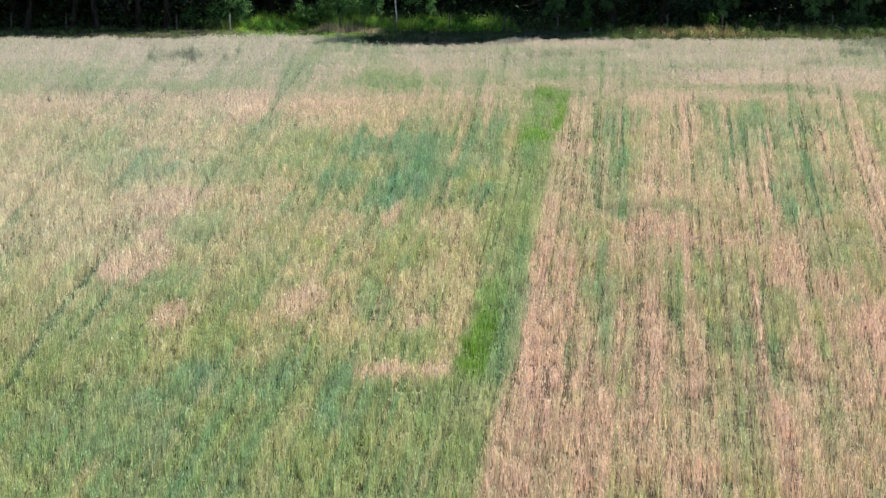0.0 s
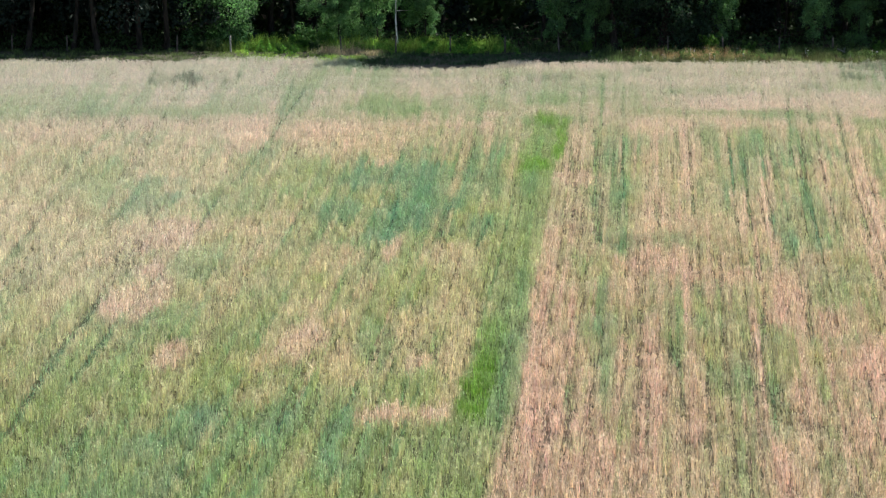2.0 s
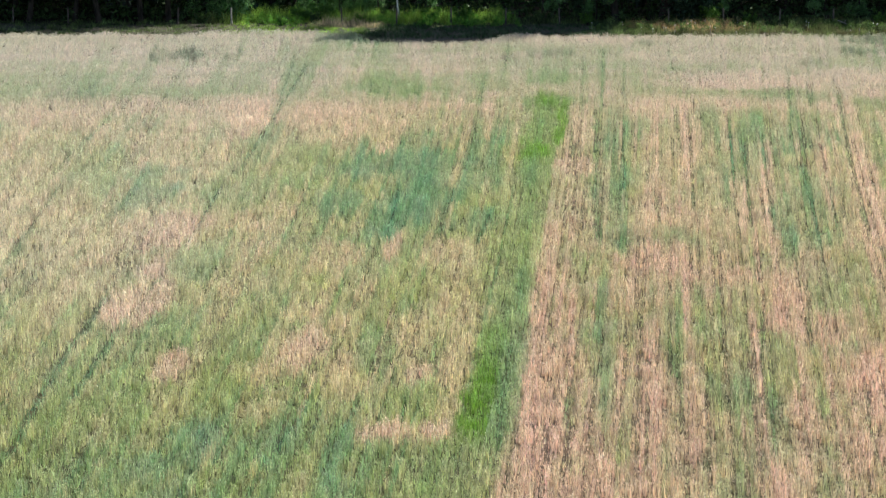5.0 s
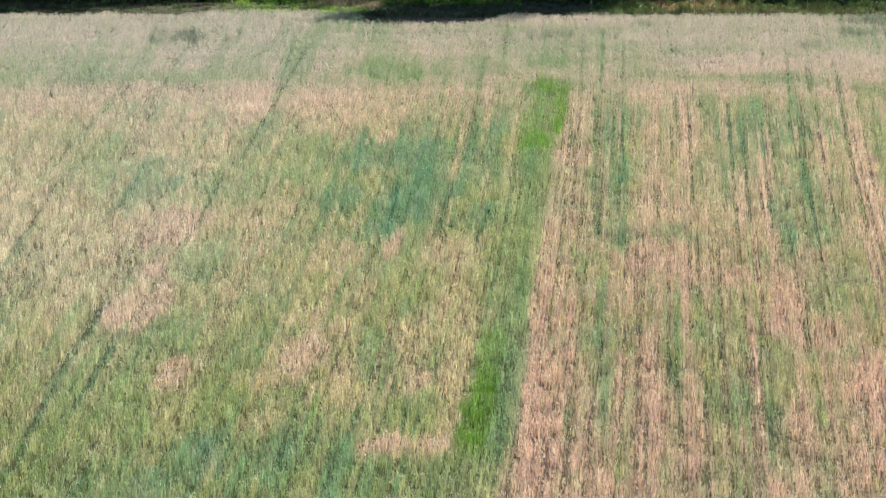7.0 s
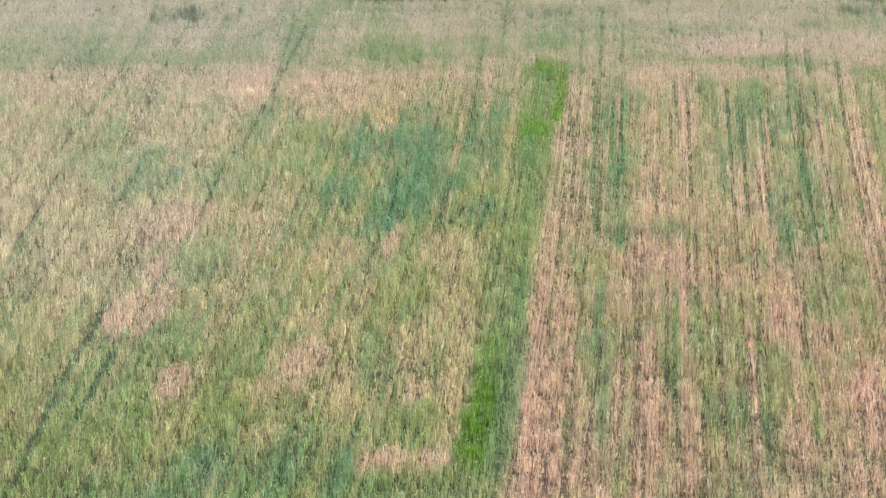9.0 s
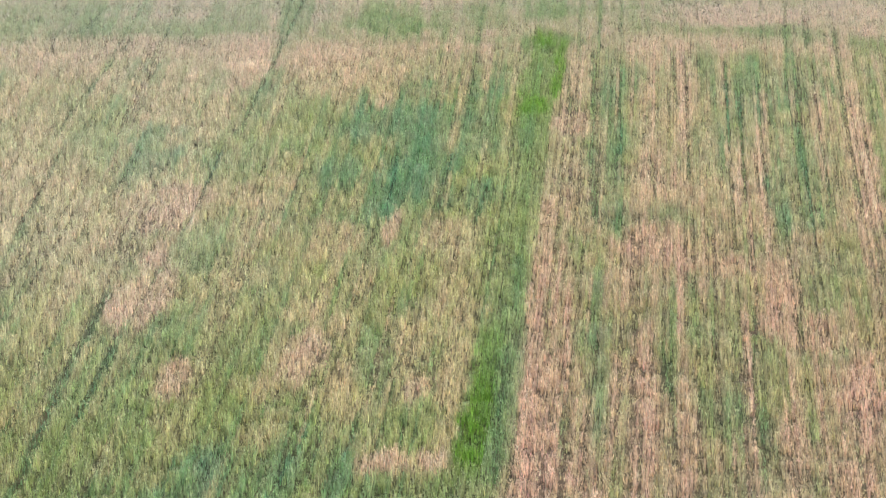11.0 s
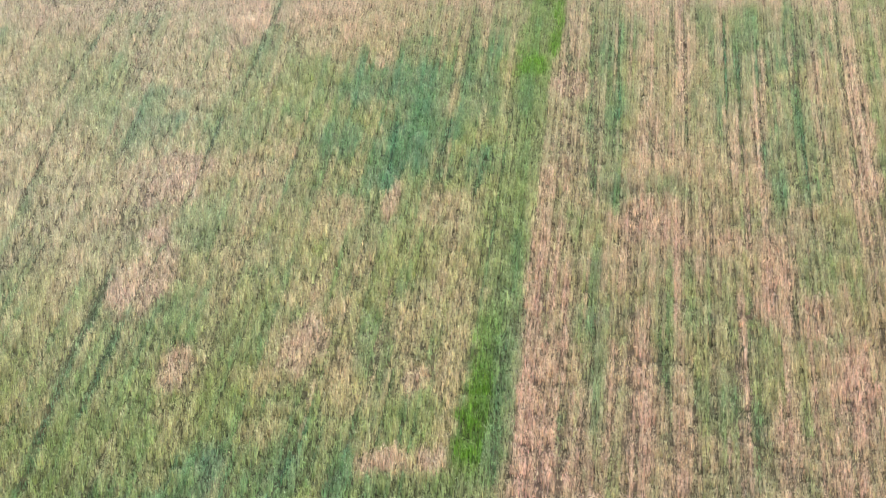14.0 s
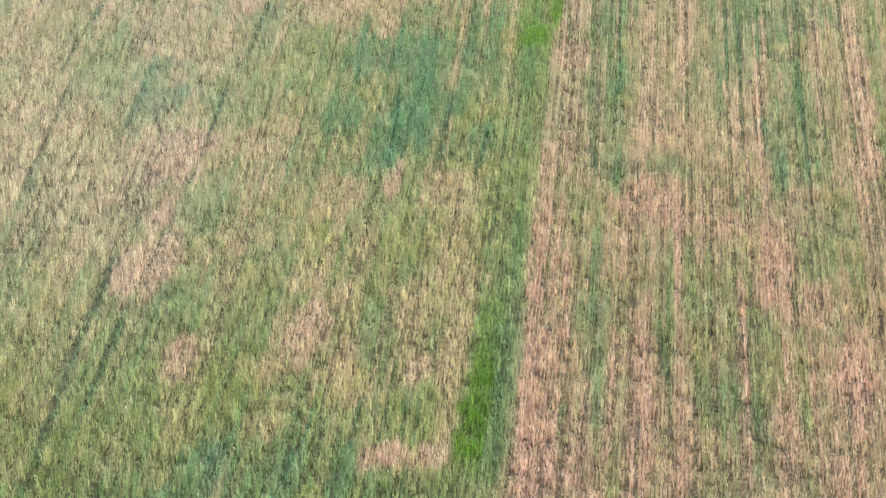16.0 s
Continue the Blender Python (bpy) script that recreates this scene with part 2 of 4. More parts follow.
GREEN_RIGHT = (
    (12.5, 149, 1.13, 11.2, 0.7), (16.9, 163, 0.73, 7.4, 0.85), (7.8, 156, 0.88, 11.8, 0.55), (11.3, 140, 1.19, 3.7, 0.4),
    (14.5, 148, 0.56, 6.2, 0.7), (14.0, 135, 0.42, 6.9, 0.6), (10.6, 157, 0.94, 6.9, 0.5), (14.2, 238, 2.74, 2.4, 0.7), (21.2, 232, 0.82, 4.5, 0.9),
    (3.5, 235, 1.24, 4.3, 0.9), (3.0, 245, 0.98, 2.7, 0.85), (5.0, 240, 0.63, 9.2, 0.55), (6.5, 249, 0.24, 9.8, 0.5), (15.9, 134, 0.41, 6.3, 0.5),
    (18.0, 168, 0.50, 9.1, 0.6), (6.2, 165, 0.62, 11.4, 0.4), (8.3, 132, 0.36, 3.7, 0.55), (20.5, 196, 0.32, 15.7, 0.6),
)
STRAW_RIGHT_FAR = (
    (5.2, 221, 0.98, 10.5, 0.8), (5.3, 205, 1.04, 4.8, 0.95), (6.0, 186, 0.54, 11.9, 0.65), (9.3, 230, 1.35, 7.2, 0.8), (12.8, 233, 2.17, 3.7, 0.75),
    (13.9, 244, 3.17, 3.2, 0.9), (19.7, 243, 2.65, 3.7, 0.75), (9.2, 208, 0.36, 11.8, 0.6), (11.0, 214, 0.37, 17.6, 0.8),
    (14.7, 197, 0.45, 20.3, 0.8), (13.6, 190, 0.30, 9.9, 0.7), (18.0, 203, 0.57, 12.3, 0.6), (19.8, 197, 0.58, 20.4, 0.95),
    (11.5, 185, 1.75, 4.7, 0.45), (9.5, 189, 1.09, 6.6, 0.5), (18.7, 230, 1.84, 2.4, 0.6), (18.5, 184, 0.40, 7.0, 0.5),
)
STRAW_RIGHT_NEAR = (
    (4.6, 166, 0.39, 16.5, 0.75), (5.6, 165, 0.33, 10.7, 0.6), (5.4, 145, 0.96, 6.9, 0.8), (5.6, 133, 1.08, 5.4, 0.9), (6.9, 136, 0.37, 7.8, 0.7),
    (9.2, 174, 1.29, 3.3, 0.8), (10.7, 170, 1.39, 2.0, 0.7), (13.9, 168, 2.12, 1.6, 0.65), (15.2, 161, 0.81, 6.1, 0.85), (16.7, 155, 0.68, 3.4, 0.75),
    (9.0, 147, 0.70, 3.0, 0.6), (9.4, 136, 0.52, 8.2, 0.7), (11.0, 136, 0.47, 8.7, 0.8), (15.1, 134, 0.47, 6.8, 0.8), (13.0, 147, 0.45, 3.0, 0.3),
    (18.1, 145, 0.59, 7.6, 1), (17.1, 132, 1.01, 5.0, 0.75), (16.7, 144, 0.44, 5.8, 0.4),
)
WHEEL_TRACKS = (
    (-13.25, 130, -13.96, 146, 0.34), (-13.96, 146, -14.02, 163, 0.28), (-12.50, 140, -12.65, 153, 0.25), (-12.44, 157, -12.39, 163, 0.12),
    (-12.39, 163, -12.19, 170, 0.12), (-12.10, 175, -11.97, 180, 0.13), (-11.97, 180, -12.01, 196, 0.19), (-11.48, 205, -11.23, 220, 0.23),
    (-11.23, 220, -10.54, 254, 0.19), (-17.94, 157, -17.90, 166, 0.12), (-20.74, 202, -20.37, 214, 0.17), (-22.19, 238, -21.73, 246, 0.25),
    (-20.37, 214, -19.45, 235, 0.12), (-2.88, 132, -2.88, 138, 0.19), (-3.98, 130, -3.52, 138, 0.10), (-1.71, 135, -1.66, 142, 0.13),
    (-2.99, 183, -3.23, 196, 0.16), (-0.57, 182, -0.57, 196, 0.11), (-19.70, 174, -20.00, 198, 0.11),
)
MISSED_ROWS = (
    (19.30, 207, 19.43, 238, 0.18), (19.34, 181, 19.30, 207, 0.19), (17.81, 232, 17.70, 245, 0.07),
    (20.12, 193, 20.26, 216, 0.12), (11.26, 188, 11.11, 227, 0.14), (10.62, 209, 10.44, 229, 0.15), (8.91, 198, 9.22, 211, 0.10),
    (9.65, 183, 9.19, 198, 0.11), (13.23, 182, 13.24, 227, 0.14), (13.90, 182, 13.87, 213, 0.17), (14.91, 180, 14.96, 218, 0.11),
    (17.02, 180, 16.69, 207, 0.17), (18.07, 180, 17.76, 203, 0.11), (6.46, 196, 6.10, 231, 0.18), (6.76, 180, 6.35, 196, 0.27),
    (7.86, 196, 7.59, 229, 0.12), (5.23, 203, 4.92, 222, 0.10), (10.43, 150, 10.31, 160, 0.10),
)
MISSED_NEAR = (
    (17.50, 136, 17.64, 145, 0.13), (17.47, 129, 17.50, 136, 0.12), (10.54, 135, 10.43, 147, 0.15), (9.34, 128, 9.24, 141, 0.10),
    (13.86, 150, 13.90, 159, 0.10), (13.85, 131, 13.99, 142, 0.15), (7.33, 145, 7.28, 154, 0.14), (6.49, 130, 6.11, 145, 0.10),
    (5.33, 153, 4.94, 159, 0.12), (3.79, 142, 3.63, 152, 0.16), (4.02, 132, 3.60, 144, 0.25), (11.40, 128, 11.48, 135, 0.10),
    (10.32, 144, 10.09, 152, 0.10), (15.92, 154, 15.94, 164, 0.10), (0.32, 135, 0.09, 140, 0.11), (0.73, 136, 0.61, 139, 0.10),
    (0.97, 145, 0.74, 150, 0.18), (-6.44, 150, -6.69, 156, 0.12), (1.22, 177, 1.51, 188, 0.11),
)
RIPE_ROWS = (
    (10.78, 154, 10.69, 171, 0.17), (13.59, 144, 13.47, 159, 0.21), (13.55, 130, 13.59, 144, 0.21), (10.88, 198, 10.82, 231, 0.35),
    (14.98, 191, 15.08, 215, 0.23), (17.90, 188, 17.89, 216, 0.23), (19.73, 178, 20.17, 207, 0.50), (13.54, 181, 13.13, 198, 0.25),
    (6.29, 142, 5.96, 161, 0.21), (4.66, 142, 3.87, 180, 0.33), (7.81, 128, 7.66, 133, 0.20), (12.45, 170, 12.42, 180, 0.16),
    (-7.09, 214, -6.70, 217, 0.30), (-1.44, 142, -1.61, 162, 0.10), (-3.63, 135, -3.64, 145, 0.10),
)
GREEN_NEAREST = (
    (-8.7, 124, 1.90, 6.1, 0.45), (-3.0, 116, 2.67, 6.2, 0.4), (1.3, 121, 2.03, 11.6, 0.45), (-13.0, 137, 1.45, 8.6, 0.4), (9.3, 113, 1.05, 3.4, 0.4),
    (12.4, 123, 0.94, 12.1, 0.4),
)
TEAL_NEAREST = (
    (-7.7, 121, 1.39, 2.4, 0.5), (-1.3, 124, 0.43, 2.0, 0.6), (-6.7, 124, 0.47, 2.0, 0.5), (12.8, 141, 0.53, 5.2, 0.4),
)
STRAW_NEAREST = (
    (5.5, 124, 1.23, 5.6, 0.7), (7.3, 120, 0.46, 8.6, 0.7), (8.9, 120, 0.73, 8.6, 0.5), (13.9, 120, 0.55, 8.6, 0.7), (11.0, 115, 0.44, 3.5, 0.5),
    (17.8, 143, 0.52, 8.7, 0.8), (15.4, 117, 0.36, 5.4, 0.5), (5.1, 115, 0.80, 4.4, 0.5),
)
# patches of the headland beyond the drilled rows
FAR_GREEN = (
    (14.1, 238.9, 3.35, 3.1, 0.7), (18.2, 239.0, 1.71, 4.1, 0.5), (21.1, 230.4, 0.73, 4.6, 0.9), (-23.5, 248.1, 3.96, 7.6, 0.45),
    (-11.1, 256.2, 1.45, 10.3, 0.45), (-5.1, 242.8, 2.51, 6.8, 0.7), (3.2, 248.1, 1.11, 2.6, 0.85), (-21.2, 237.1, 0.78, 5.2, 0.7),
    (5.9, 261.2, 1.78, 7.8, 0.35), (-1.0, 243.7, 2.28, 6.0, 0.4), (-14.0, 247.9, 1.42, 8.8, 0.4), (-17.1, 238.2, 3.42, 2.4, 0.5),
    (20.1, 258.9, 2.39, 4.4, 0.5), (-8.7, 271.4, 1.64, 4.8, 0.6), (8.7, 239.6, 1.25, 3.3, 0.4),
)
FAR_STRAW = (
    (13.6, 245.8, 3.32, 4.2, 1), (19.6, 248.2, 2.67, 4.4, 0.9), (11.0, 261.2, 2.92, 5.9, 0.6), (17.0, 261.5, 3.08, 7.8, 0.6),
    (-26.1, 263.8, 2.28, 4.4, 0.7), (-18.8, 231.2, 7.34, 3.2, 0.6), (3.8, 271.1, 4.61, 2.9, 0.8), (-2.2, 253.2, 3.20, 1.8, 0.6),
    (4.5, 239.8, 3.28, 3.0, 0.5), (-20.0, 269.9, 2.13, 3.5, 0.5), (-26.9, 272.8, 1.98, 2.1, 0.6), (-8.1, 229.8, 2.14, 4.5, 0.5),
)
FAR_WEEDS = (
    (-17.8, 260.1, 1.7, 2.6, 1), (22.0, 270.8, 1.5, 2.0, 0.9), (21.8, 263.2, 1.4, 1.6, 0.7), (3.3, 260.9, 0.89, 1.9, 0.5),
    (-7.5, 272.9, 1.65, 3.4, 0.7), (-22.5, 237.3, 0.78, 1.6, 0.4), (8.7, 268.7, 0.66, 1.2, 0.6), (18.6, 256.3, 0.72, 1.9, 0.4),
)
HEADLAND_TRACKS = (
    (5.38, 228, 5.14, 261, 0.16), (6.43, 230, 6.35, 265, 0.16), (7.59, 232, 7.58, 257, 0.13), (10.30, 252, 10.02, 270, 0.13),
    (-19.91, 236, -19.31, 257, 0.13), (-20.14, 213, -19.91, 236, 0.12), (-17.93, 222, -17.30, 255, 0.09), (-11.12, 224, -11.39, 261, 0.16),
    (-5.42, 233, -5.38, 253, 0.09), (-3.64, 230, -3.62, 246, 0.09), (-0.20, 233, -0.26, 253, 0.09), (0.81, 246, 0.83, 269, 0.10),
    (16.67, 230, 16.82, 250, 0.12), (17.95, 233, 18.00, 254, 0.09), (15.34, 233, 15.43, 254, 0.09),
)


def crop(x, y):
    """Colour, height and thinness of the crop at places of the field."""
    u = row_of(x, y)
    wob = (soft_noise(x, y * 0.35, 1.3, 3) - 0.5) * 0.9
    wild = (soft_noise(x, y * 0.5, 0.42, 4) - 0.5) * 0.7
    right = smooth(4.1, 4.3, u + (soft_noise(x, y, 2.0, 5) - 0.5) * 0.25)
    fine = soft_noise(u, y * 0.014, 0.24, 7)
    drill = soft_noise(np.round(u / ROW) * 2.37, y * 0.05, 1.0, 28)
    sown = soft_noise(np.round(u / ROW) * 2.11, y * 0.06, 1.0, 38)
    stripe = smooth(0.58, 0.85, soft_noise(np.round(u / ROW) * 0.9, y * 0.03, 1.0, 37))
    plant = soft_noise(x, y * 0.28, 0.11, 29)
    streak = soft_noise(u, y * 0.013, 0.42, 11)
    clump = soft_noise(x, y * 0.45, 0.7, 13)
    dots = soft_noise(x, y * 0.5, 0.24, 14)
    patchy = soft_noise(x, y * 0.3, 4.5, 17)
    lane = soft_noise(u, y * 0.02, 0.5, 15)
    headland = smooth(222, 238, y)
    near = 1 - smooth(215, 245, y)
    ragged = 0.7 * wob + 0.55 * wild + 0.7 * (fine - 0.5)
    # ripe share: the left sowing mostly green, the right one striped
    left = 0.395 + 0.34 * (patchy - 0.5) + 0.34 * (clump - 0.5) + 0.42 * (fine - 0.5) + 0.30 * (lane - 0.5)
    left += 0.22 * smooth(205, 255, y) - 0.17 * smooth(160, 126, y) + 0.14 * smooth(-6, -18, u) * smooth(150, 185, y)
    rite = 0.43 + (0.32 * (streak - 0.5) + 0.22 * (soft_noise(u, y * 0.05, 1.5, 12) - 0.5)) * (1 - 0.75 * headland) + 0.50 * (fine - 0.5) + 0.20 * (clump - 0.5)
    rite += 0.12 * smooth(165, 138, y) + 0.20 * smooth(226, 240, y)
    ripe = left * (1 - right) + rite * right
    ripe = ripe + headland * (0.45 * (soft_noise(x * 0.08, y, 3.2, 33) - 0.5) + 0.30 * (soft_noise(x * 0.12, y, 1.0, 34) - 0.5))
    cool = 0.10 + 0.26 * soft_noise(x, y * 0.3, 2.2, 19) + 0.12 * smooth(152, 122, y) * (1 - right)
    ripe = ripe - 0.32 * stripe * (1 - right) * near
    cool = cool + 0.28 * stripe * (1 - right) * near
    peach = right.copy()
    grain = 0.30 * (fine - 0.5) + 0.30 * (clump - 0.5)
    for spec in GREEN_LEFT + GREEN_RIGHT + GREEN_NEAREST + FAR_GREEN:
        k = patch(u, y, spec, ragged)
        ripe = ripe * (1 - k) + (0.10 + 0.8 * grain) * k
    for spec in STRAW_FAR_LEFT + STRAW_MID_LEFT + STRAW_NEAR_LEFT + STRAW_RIGHT_FAR + STRAW_RIGHT_NEAR + STRAW_NEAREST + FAR_STRAW:
        k = patch(u, y, spec, ragged) * (1 if spec[4] > 0.84 else 0.78 + 0.08 * right)
        ripe = ripe * (1 - k) + (0.92 + 0.7 * grain) * k
        cool = cool * (1 - 0.6 * k)
        if spec[4] > 0.84:
            peach = np.maximum(peach, k)
    for spec in TEAL + TEAL_RIGHT + TEAL_NEAREST:
        k = patch(u, y, spec, ragged) * (0.55 + 0.9 * streak) * (1 - 0.2 * right - 0.4 * right * smooth(0.35, 0.65, fine))
        k = np.clip(k, 0, 1)
        ripe = ripe * (1 - k) + (0.10 + 0.9 * grain) * k
        cool = cool * (1 - k) + (0.80 + 0.5 * (clump - 0.5)) * k
    for spec in RIPE_ROWS:
        k = 0.8 * band(u, y, spec, wob)
        ripe = ripe * (1 - k) + 0.95 * k
    weeds = np.zeros(len(x))
    for spec in FAR_WEEDS:
        weeds = np.maximum(weeds, patch(u, y, spec, 1.7 * ragged) * (0.25 + 0.75 * smooth(0.35, 0.6, clump)))
    gap = np.zeros(len(x))
    for spec in MISSED_ROWS + MISSED_NEAR:
        gap = np.maximum(gap, band(u, y, spec, wob) * (0.55 + 0.6 * dots))
    track = np.zeros(len(x))
    for spec in HEADLAND_TRACKS:
        track = np.maximum(track, 0.5 * band(u, y, spec, wob))
    for spec in WHEEL_TRACKS:
        track = np.maximum(track, band(u, y, spec[:4] + (max(spec[4], 0.17),), 0.8 * wob) * (0.6 + 0.6 * dots))
    ripe = ripe + (0.20 + 0.22 * right) * (sown - 0.5) * (1 - 0.6 * headland)
    ripe = ripe + (0.34 - 0.10 * right) * (dots - 0.5) * (1 - 0.5 * headland)
    ripe, cool = ripe - 0.45 * gap - 0.55 * track, cool + 0.3 * gap + 0.45 * track
    ripe, cool = np.clip(ripe - 0.5 * weeds, 0, 1), np.clip(cool + 0.6 * weeds, 0, 1)
    lime = 0.5 * smooth(150, 120, y) * (1 - right) + smooth(0.35, 0.7, soft_noise(x, y * 0.4, 1.7, 61)) * (1 - smooth(205, 240, y)) + 0.7 * smooth(178, 140, y) * (1 - right) + 0.3 * smooth(-13, -16, u) * (1 - headland)
    lime = np.clip(lime, 0, 1)[:, None]
    green = (GREEN_TONE * (1 - lime) + LIME_TONE * lime) * (1 - cool[:, None]) + BLUE_TONE * cool[:, None]
    # far crop mixed paler and greyer: its own ripeness plus painted distance haze
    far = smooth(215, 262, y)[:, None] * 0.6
    grey = (0.22 * right * (1 - cool))[:, None]
    green = green * (1 - grey) + np.array((0.50, 0.455, 0.28)) * grey
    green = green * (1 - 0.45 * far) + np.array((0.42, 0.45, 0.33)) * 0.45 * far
    rust = (0.75 * right * smooth(205, 160, y) + 0.3 * (1 - right) * smooth(0.45, 0.7, soft_noise(x, y * 0.3, 3.4, 62)))[:, None]
    rosy = np.clip(0.25 + peach + 0.6 * smooth(205, 225, y), 0, 1)[:, None]
    gold = ((STRAW_TONE * (1 - rust) + RUST_TONE * rust) * rosy + WHEAT_TONE * (1 - rosy)) * (1 - far) + PALE_HAZE_TONE * 0.95 * far
    col = green * (1 - ripe[:, None]) + gold * ripe[:, None]
    # crop mixed towards the pale tone leftwards and beyond the near rows
    paler_left = (0.30 * smooth(-3, -16, u) * smooth(130, 175, y))[:, None]
    col = col * (1 - paler_left) + PALE_HAZE_TONE * paler_left
    # the lush strip, brightest at its two ends, olive with a dark edge between
    su = u + 0.22 * wob
    shift = 0.3 * smooth(160, 150, y) + 0.5 * smooth(204, 224, y)
    s = smooth(STRIP[0] - 0.2, STRIP[0] + 0.35, su + 0.9 * wild - 0.25 * smooth(212, 230, y)) * smooth(STRIP[1] + 0.05, STRIP[1] - 0.15, su - shift)
    s = s * smooth(131, 136, y + 3 * wob) * smooth(243, 231, y + 9 * wob + 9 * (drill - 0.5))
    far_end = 0.80 * smooth(196, 214, y + 14 * wob) * (0.35 + 0.75 * smooth(0.35, 0.6, soft_noise(u, y * 0.12, 0.8, 63)))
    near_end = smooth(158, 146, y + 5 * wob) * smooth(3.62, 3.35, su)
    bright = np.clip(np.maximum(far_end, near_end), 0, 1)
    edge = smooth(3.35, 3.6, su) * smooth(166, 150, y)
    s = np.clip(s * (0.52 + 0.48 * bright) * (0.35 + 0.5 * clump + 0.45 * dots + 0.30 * fine), 0, 1)[:, None]
    lush = (LUSH_TONE * (0.55 + 0.35 * patchy + 0.30 * dots)[:, None] + GREEN_TONE * 0.06) * bright[:, None] + (LUSH_TONE * 0.22 + GREEN_TONE * 0.55 + BLUE_TONE * 0.20) * (1 - bright[:, None])
    lush = lush * (1 - 0.6 * edge[:, None]) + BLUE_TONE * 0.6 * edge[:, None]
    col = col * (1 - s) + lush * s
    high = 0.46 + 0.20 * (clump - 0.5) + 0.26 * (dots - 0.5) + 0.22 * (plant - 0.5) + 0.16 * (soft_noise(x, y * 0.5, 2.5, 23) - 0.5) - 0.08 * ripe
    high = high * (1 - 0.28 * smooth(205, 265, y)) + 0.35 * weeds * clump
    col = col * (1 - 0.6 * weeds * smooth(0.4, 0.65, dots))[:, None]
    col = col * (1 + 0.75 * (plant - 0.5) * (1 - 0.75 * headland))[:, None]
    # thin places between the rows
    broken = smooth(0.25, 0.5, soft_noise(u * 0.4, y * 0.05, 1.3, 31))
    thin = 0.55 * smooth(0.38, 0.18, drill) * (0.3 + 0.7 * broken) * (1 - 0.8 * headland)
    thin = np.maximum(thin, 0.6 * smooth(0.30, 0.12, dots) * (0.45 + 0.55 * near))
    thin = np.maximum(thin, np.maximum(0.68 * gap, 0.7 * track))
    thin = np.maximum(thin, 0.5 * weeds * smooth(0.6, 0.3, dots))
    thin = thin * (1 - 0.6 * s[:, 0])
    return col, high * (1 - 0.75 * thin), thin


def field_edge(x):
    """How far the crop reaches: out to the fence in the sunny bay, cut back beside it to shape the oaks' shadow."""
    return FIELD_END + 0.4 * smooth(-15, -19, x) + 2.2 * smooth(-19, -15.5, x) * smooth(-6.5, -8.5, x) - 5.2 * smooth(-7, -5, x) * smooth(5, 2, x)


def build_ground():
    """One sheet to the horizon, finely divided under the field."""
    xs = np.r_[-3000, -1200, -500, -200, -90, np.arange(-60, 60.1, 0.6), 90, 200, 500, 1200, 3000]
    ys = np.r_[-2500, -900, -300, -60, 40, np.arange(90, 300.1, 1.2), 330, 420, 700, 1500, 3500]
    gx, gy = np.meshgrid(xs, ys)
    x, y = gx.ravel(), gy.ravel()
    z = 0.08 * (soft_noise(x, y, 7.0, 41) - 0.5) * (np.abs(x) < 100)
    me = bpy.data.meshes.new("ground")
    w = len(xs)
    i = np.arange((len(ys) - 1) * w).reshape(-1, w)[:, :-1].ravel()
    quads = np.stack([i, i + 1, i + w + 1, i + w], 1)
    me.from_pydata(np.stack([x, y, z], 1).tolist(), [], quads.tolist())
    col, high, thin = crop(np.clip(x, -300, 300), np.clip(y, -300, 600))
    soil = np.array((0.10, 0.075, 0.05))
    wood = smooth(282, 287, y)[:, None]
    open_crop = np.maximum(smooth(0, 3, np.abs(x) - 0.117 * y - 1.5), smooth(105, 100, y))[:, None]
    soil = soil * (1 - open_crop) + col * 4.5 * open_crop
    # soil tint cut down to paint the shade between the drilled rows
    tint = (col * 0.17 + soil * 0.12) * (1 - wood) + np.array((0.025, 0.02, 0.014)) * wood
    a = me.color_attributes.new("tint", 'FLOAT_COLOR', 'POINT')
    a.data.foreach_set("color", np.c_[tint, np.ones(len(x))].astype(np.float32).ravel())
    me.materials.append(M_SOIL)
    for p in me.polygons:
        p.use_smooth = True
    return tagged(new("ground", me), "brown field soil darkened for shade under the crop, dark litter below the trees", "ground", kind="structure")


def tufts(x, y, base, high, col, blades, wide, lean, rng, tip=None):
    """Corners and tints of standing blades, one triangle each, blades to a tuft."""
    n = len(x)
    rep = lambda a: np.repeat(a, blades, axis=0)
    m = n * blades
    ang = rng.random(m) * 2 * np.pi
    bx, by = rep(x) + rng.normal(0, 0.03, m), rep(y) + rng.normal(0, 0.05, m)
    h = rep(high) * rng.uniform(0.72, 1.18, m)
    w = wide * rng.uniform(0.6, 1.4, m)
    la, lr = rng.random(m) * 2 * np.pi, rng.random(m) * lean
    co = np.empty((m, 3, 3), dtype=np.float32)
    co[:, 0] = np.stack([bx - np.cos(ang) * w / 2, by - np.sin(ang) * w / 2, rep(base)], 1)
    co[:, 1] = np.stack([bx + np.cos(ang) * w / 2, by + np.sin(ang) * w / 2, rep(base)], 1)
    co[:, 2] = np.stack([bx + np.cos(la) * lr * h, by + np.sin(la) * lr * h, rep(base) + h], 1)
    tint = np.repeat(rep(col)[:, None], 3, axis=1)
    if tip is not None:
        tint[:, 2] = rep(tip)
    return co.reshape(-1, 3), tint.reshape(-1, 3)


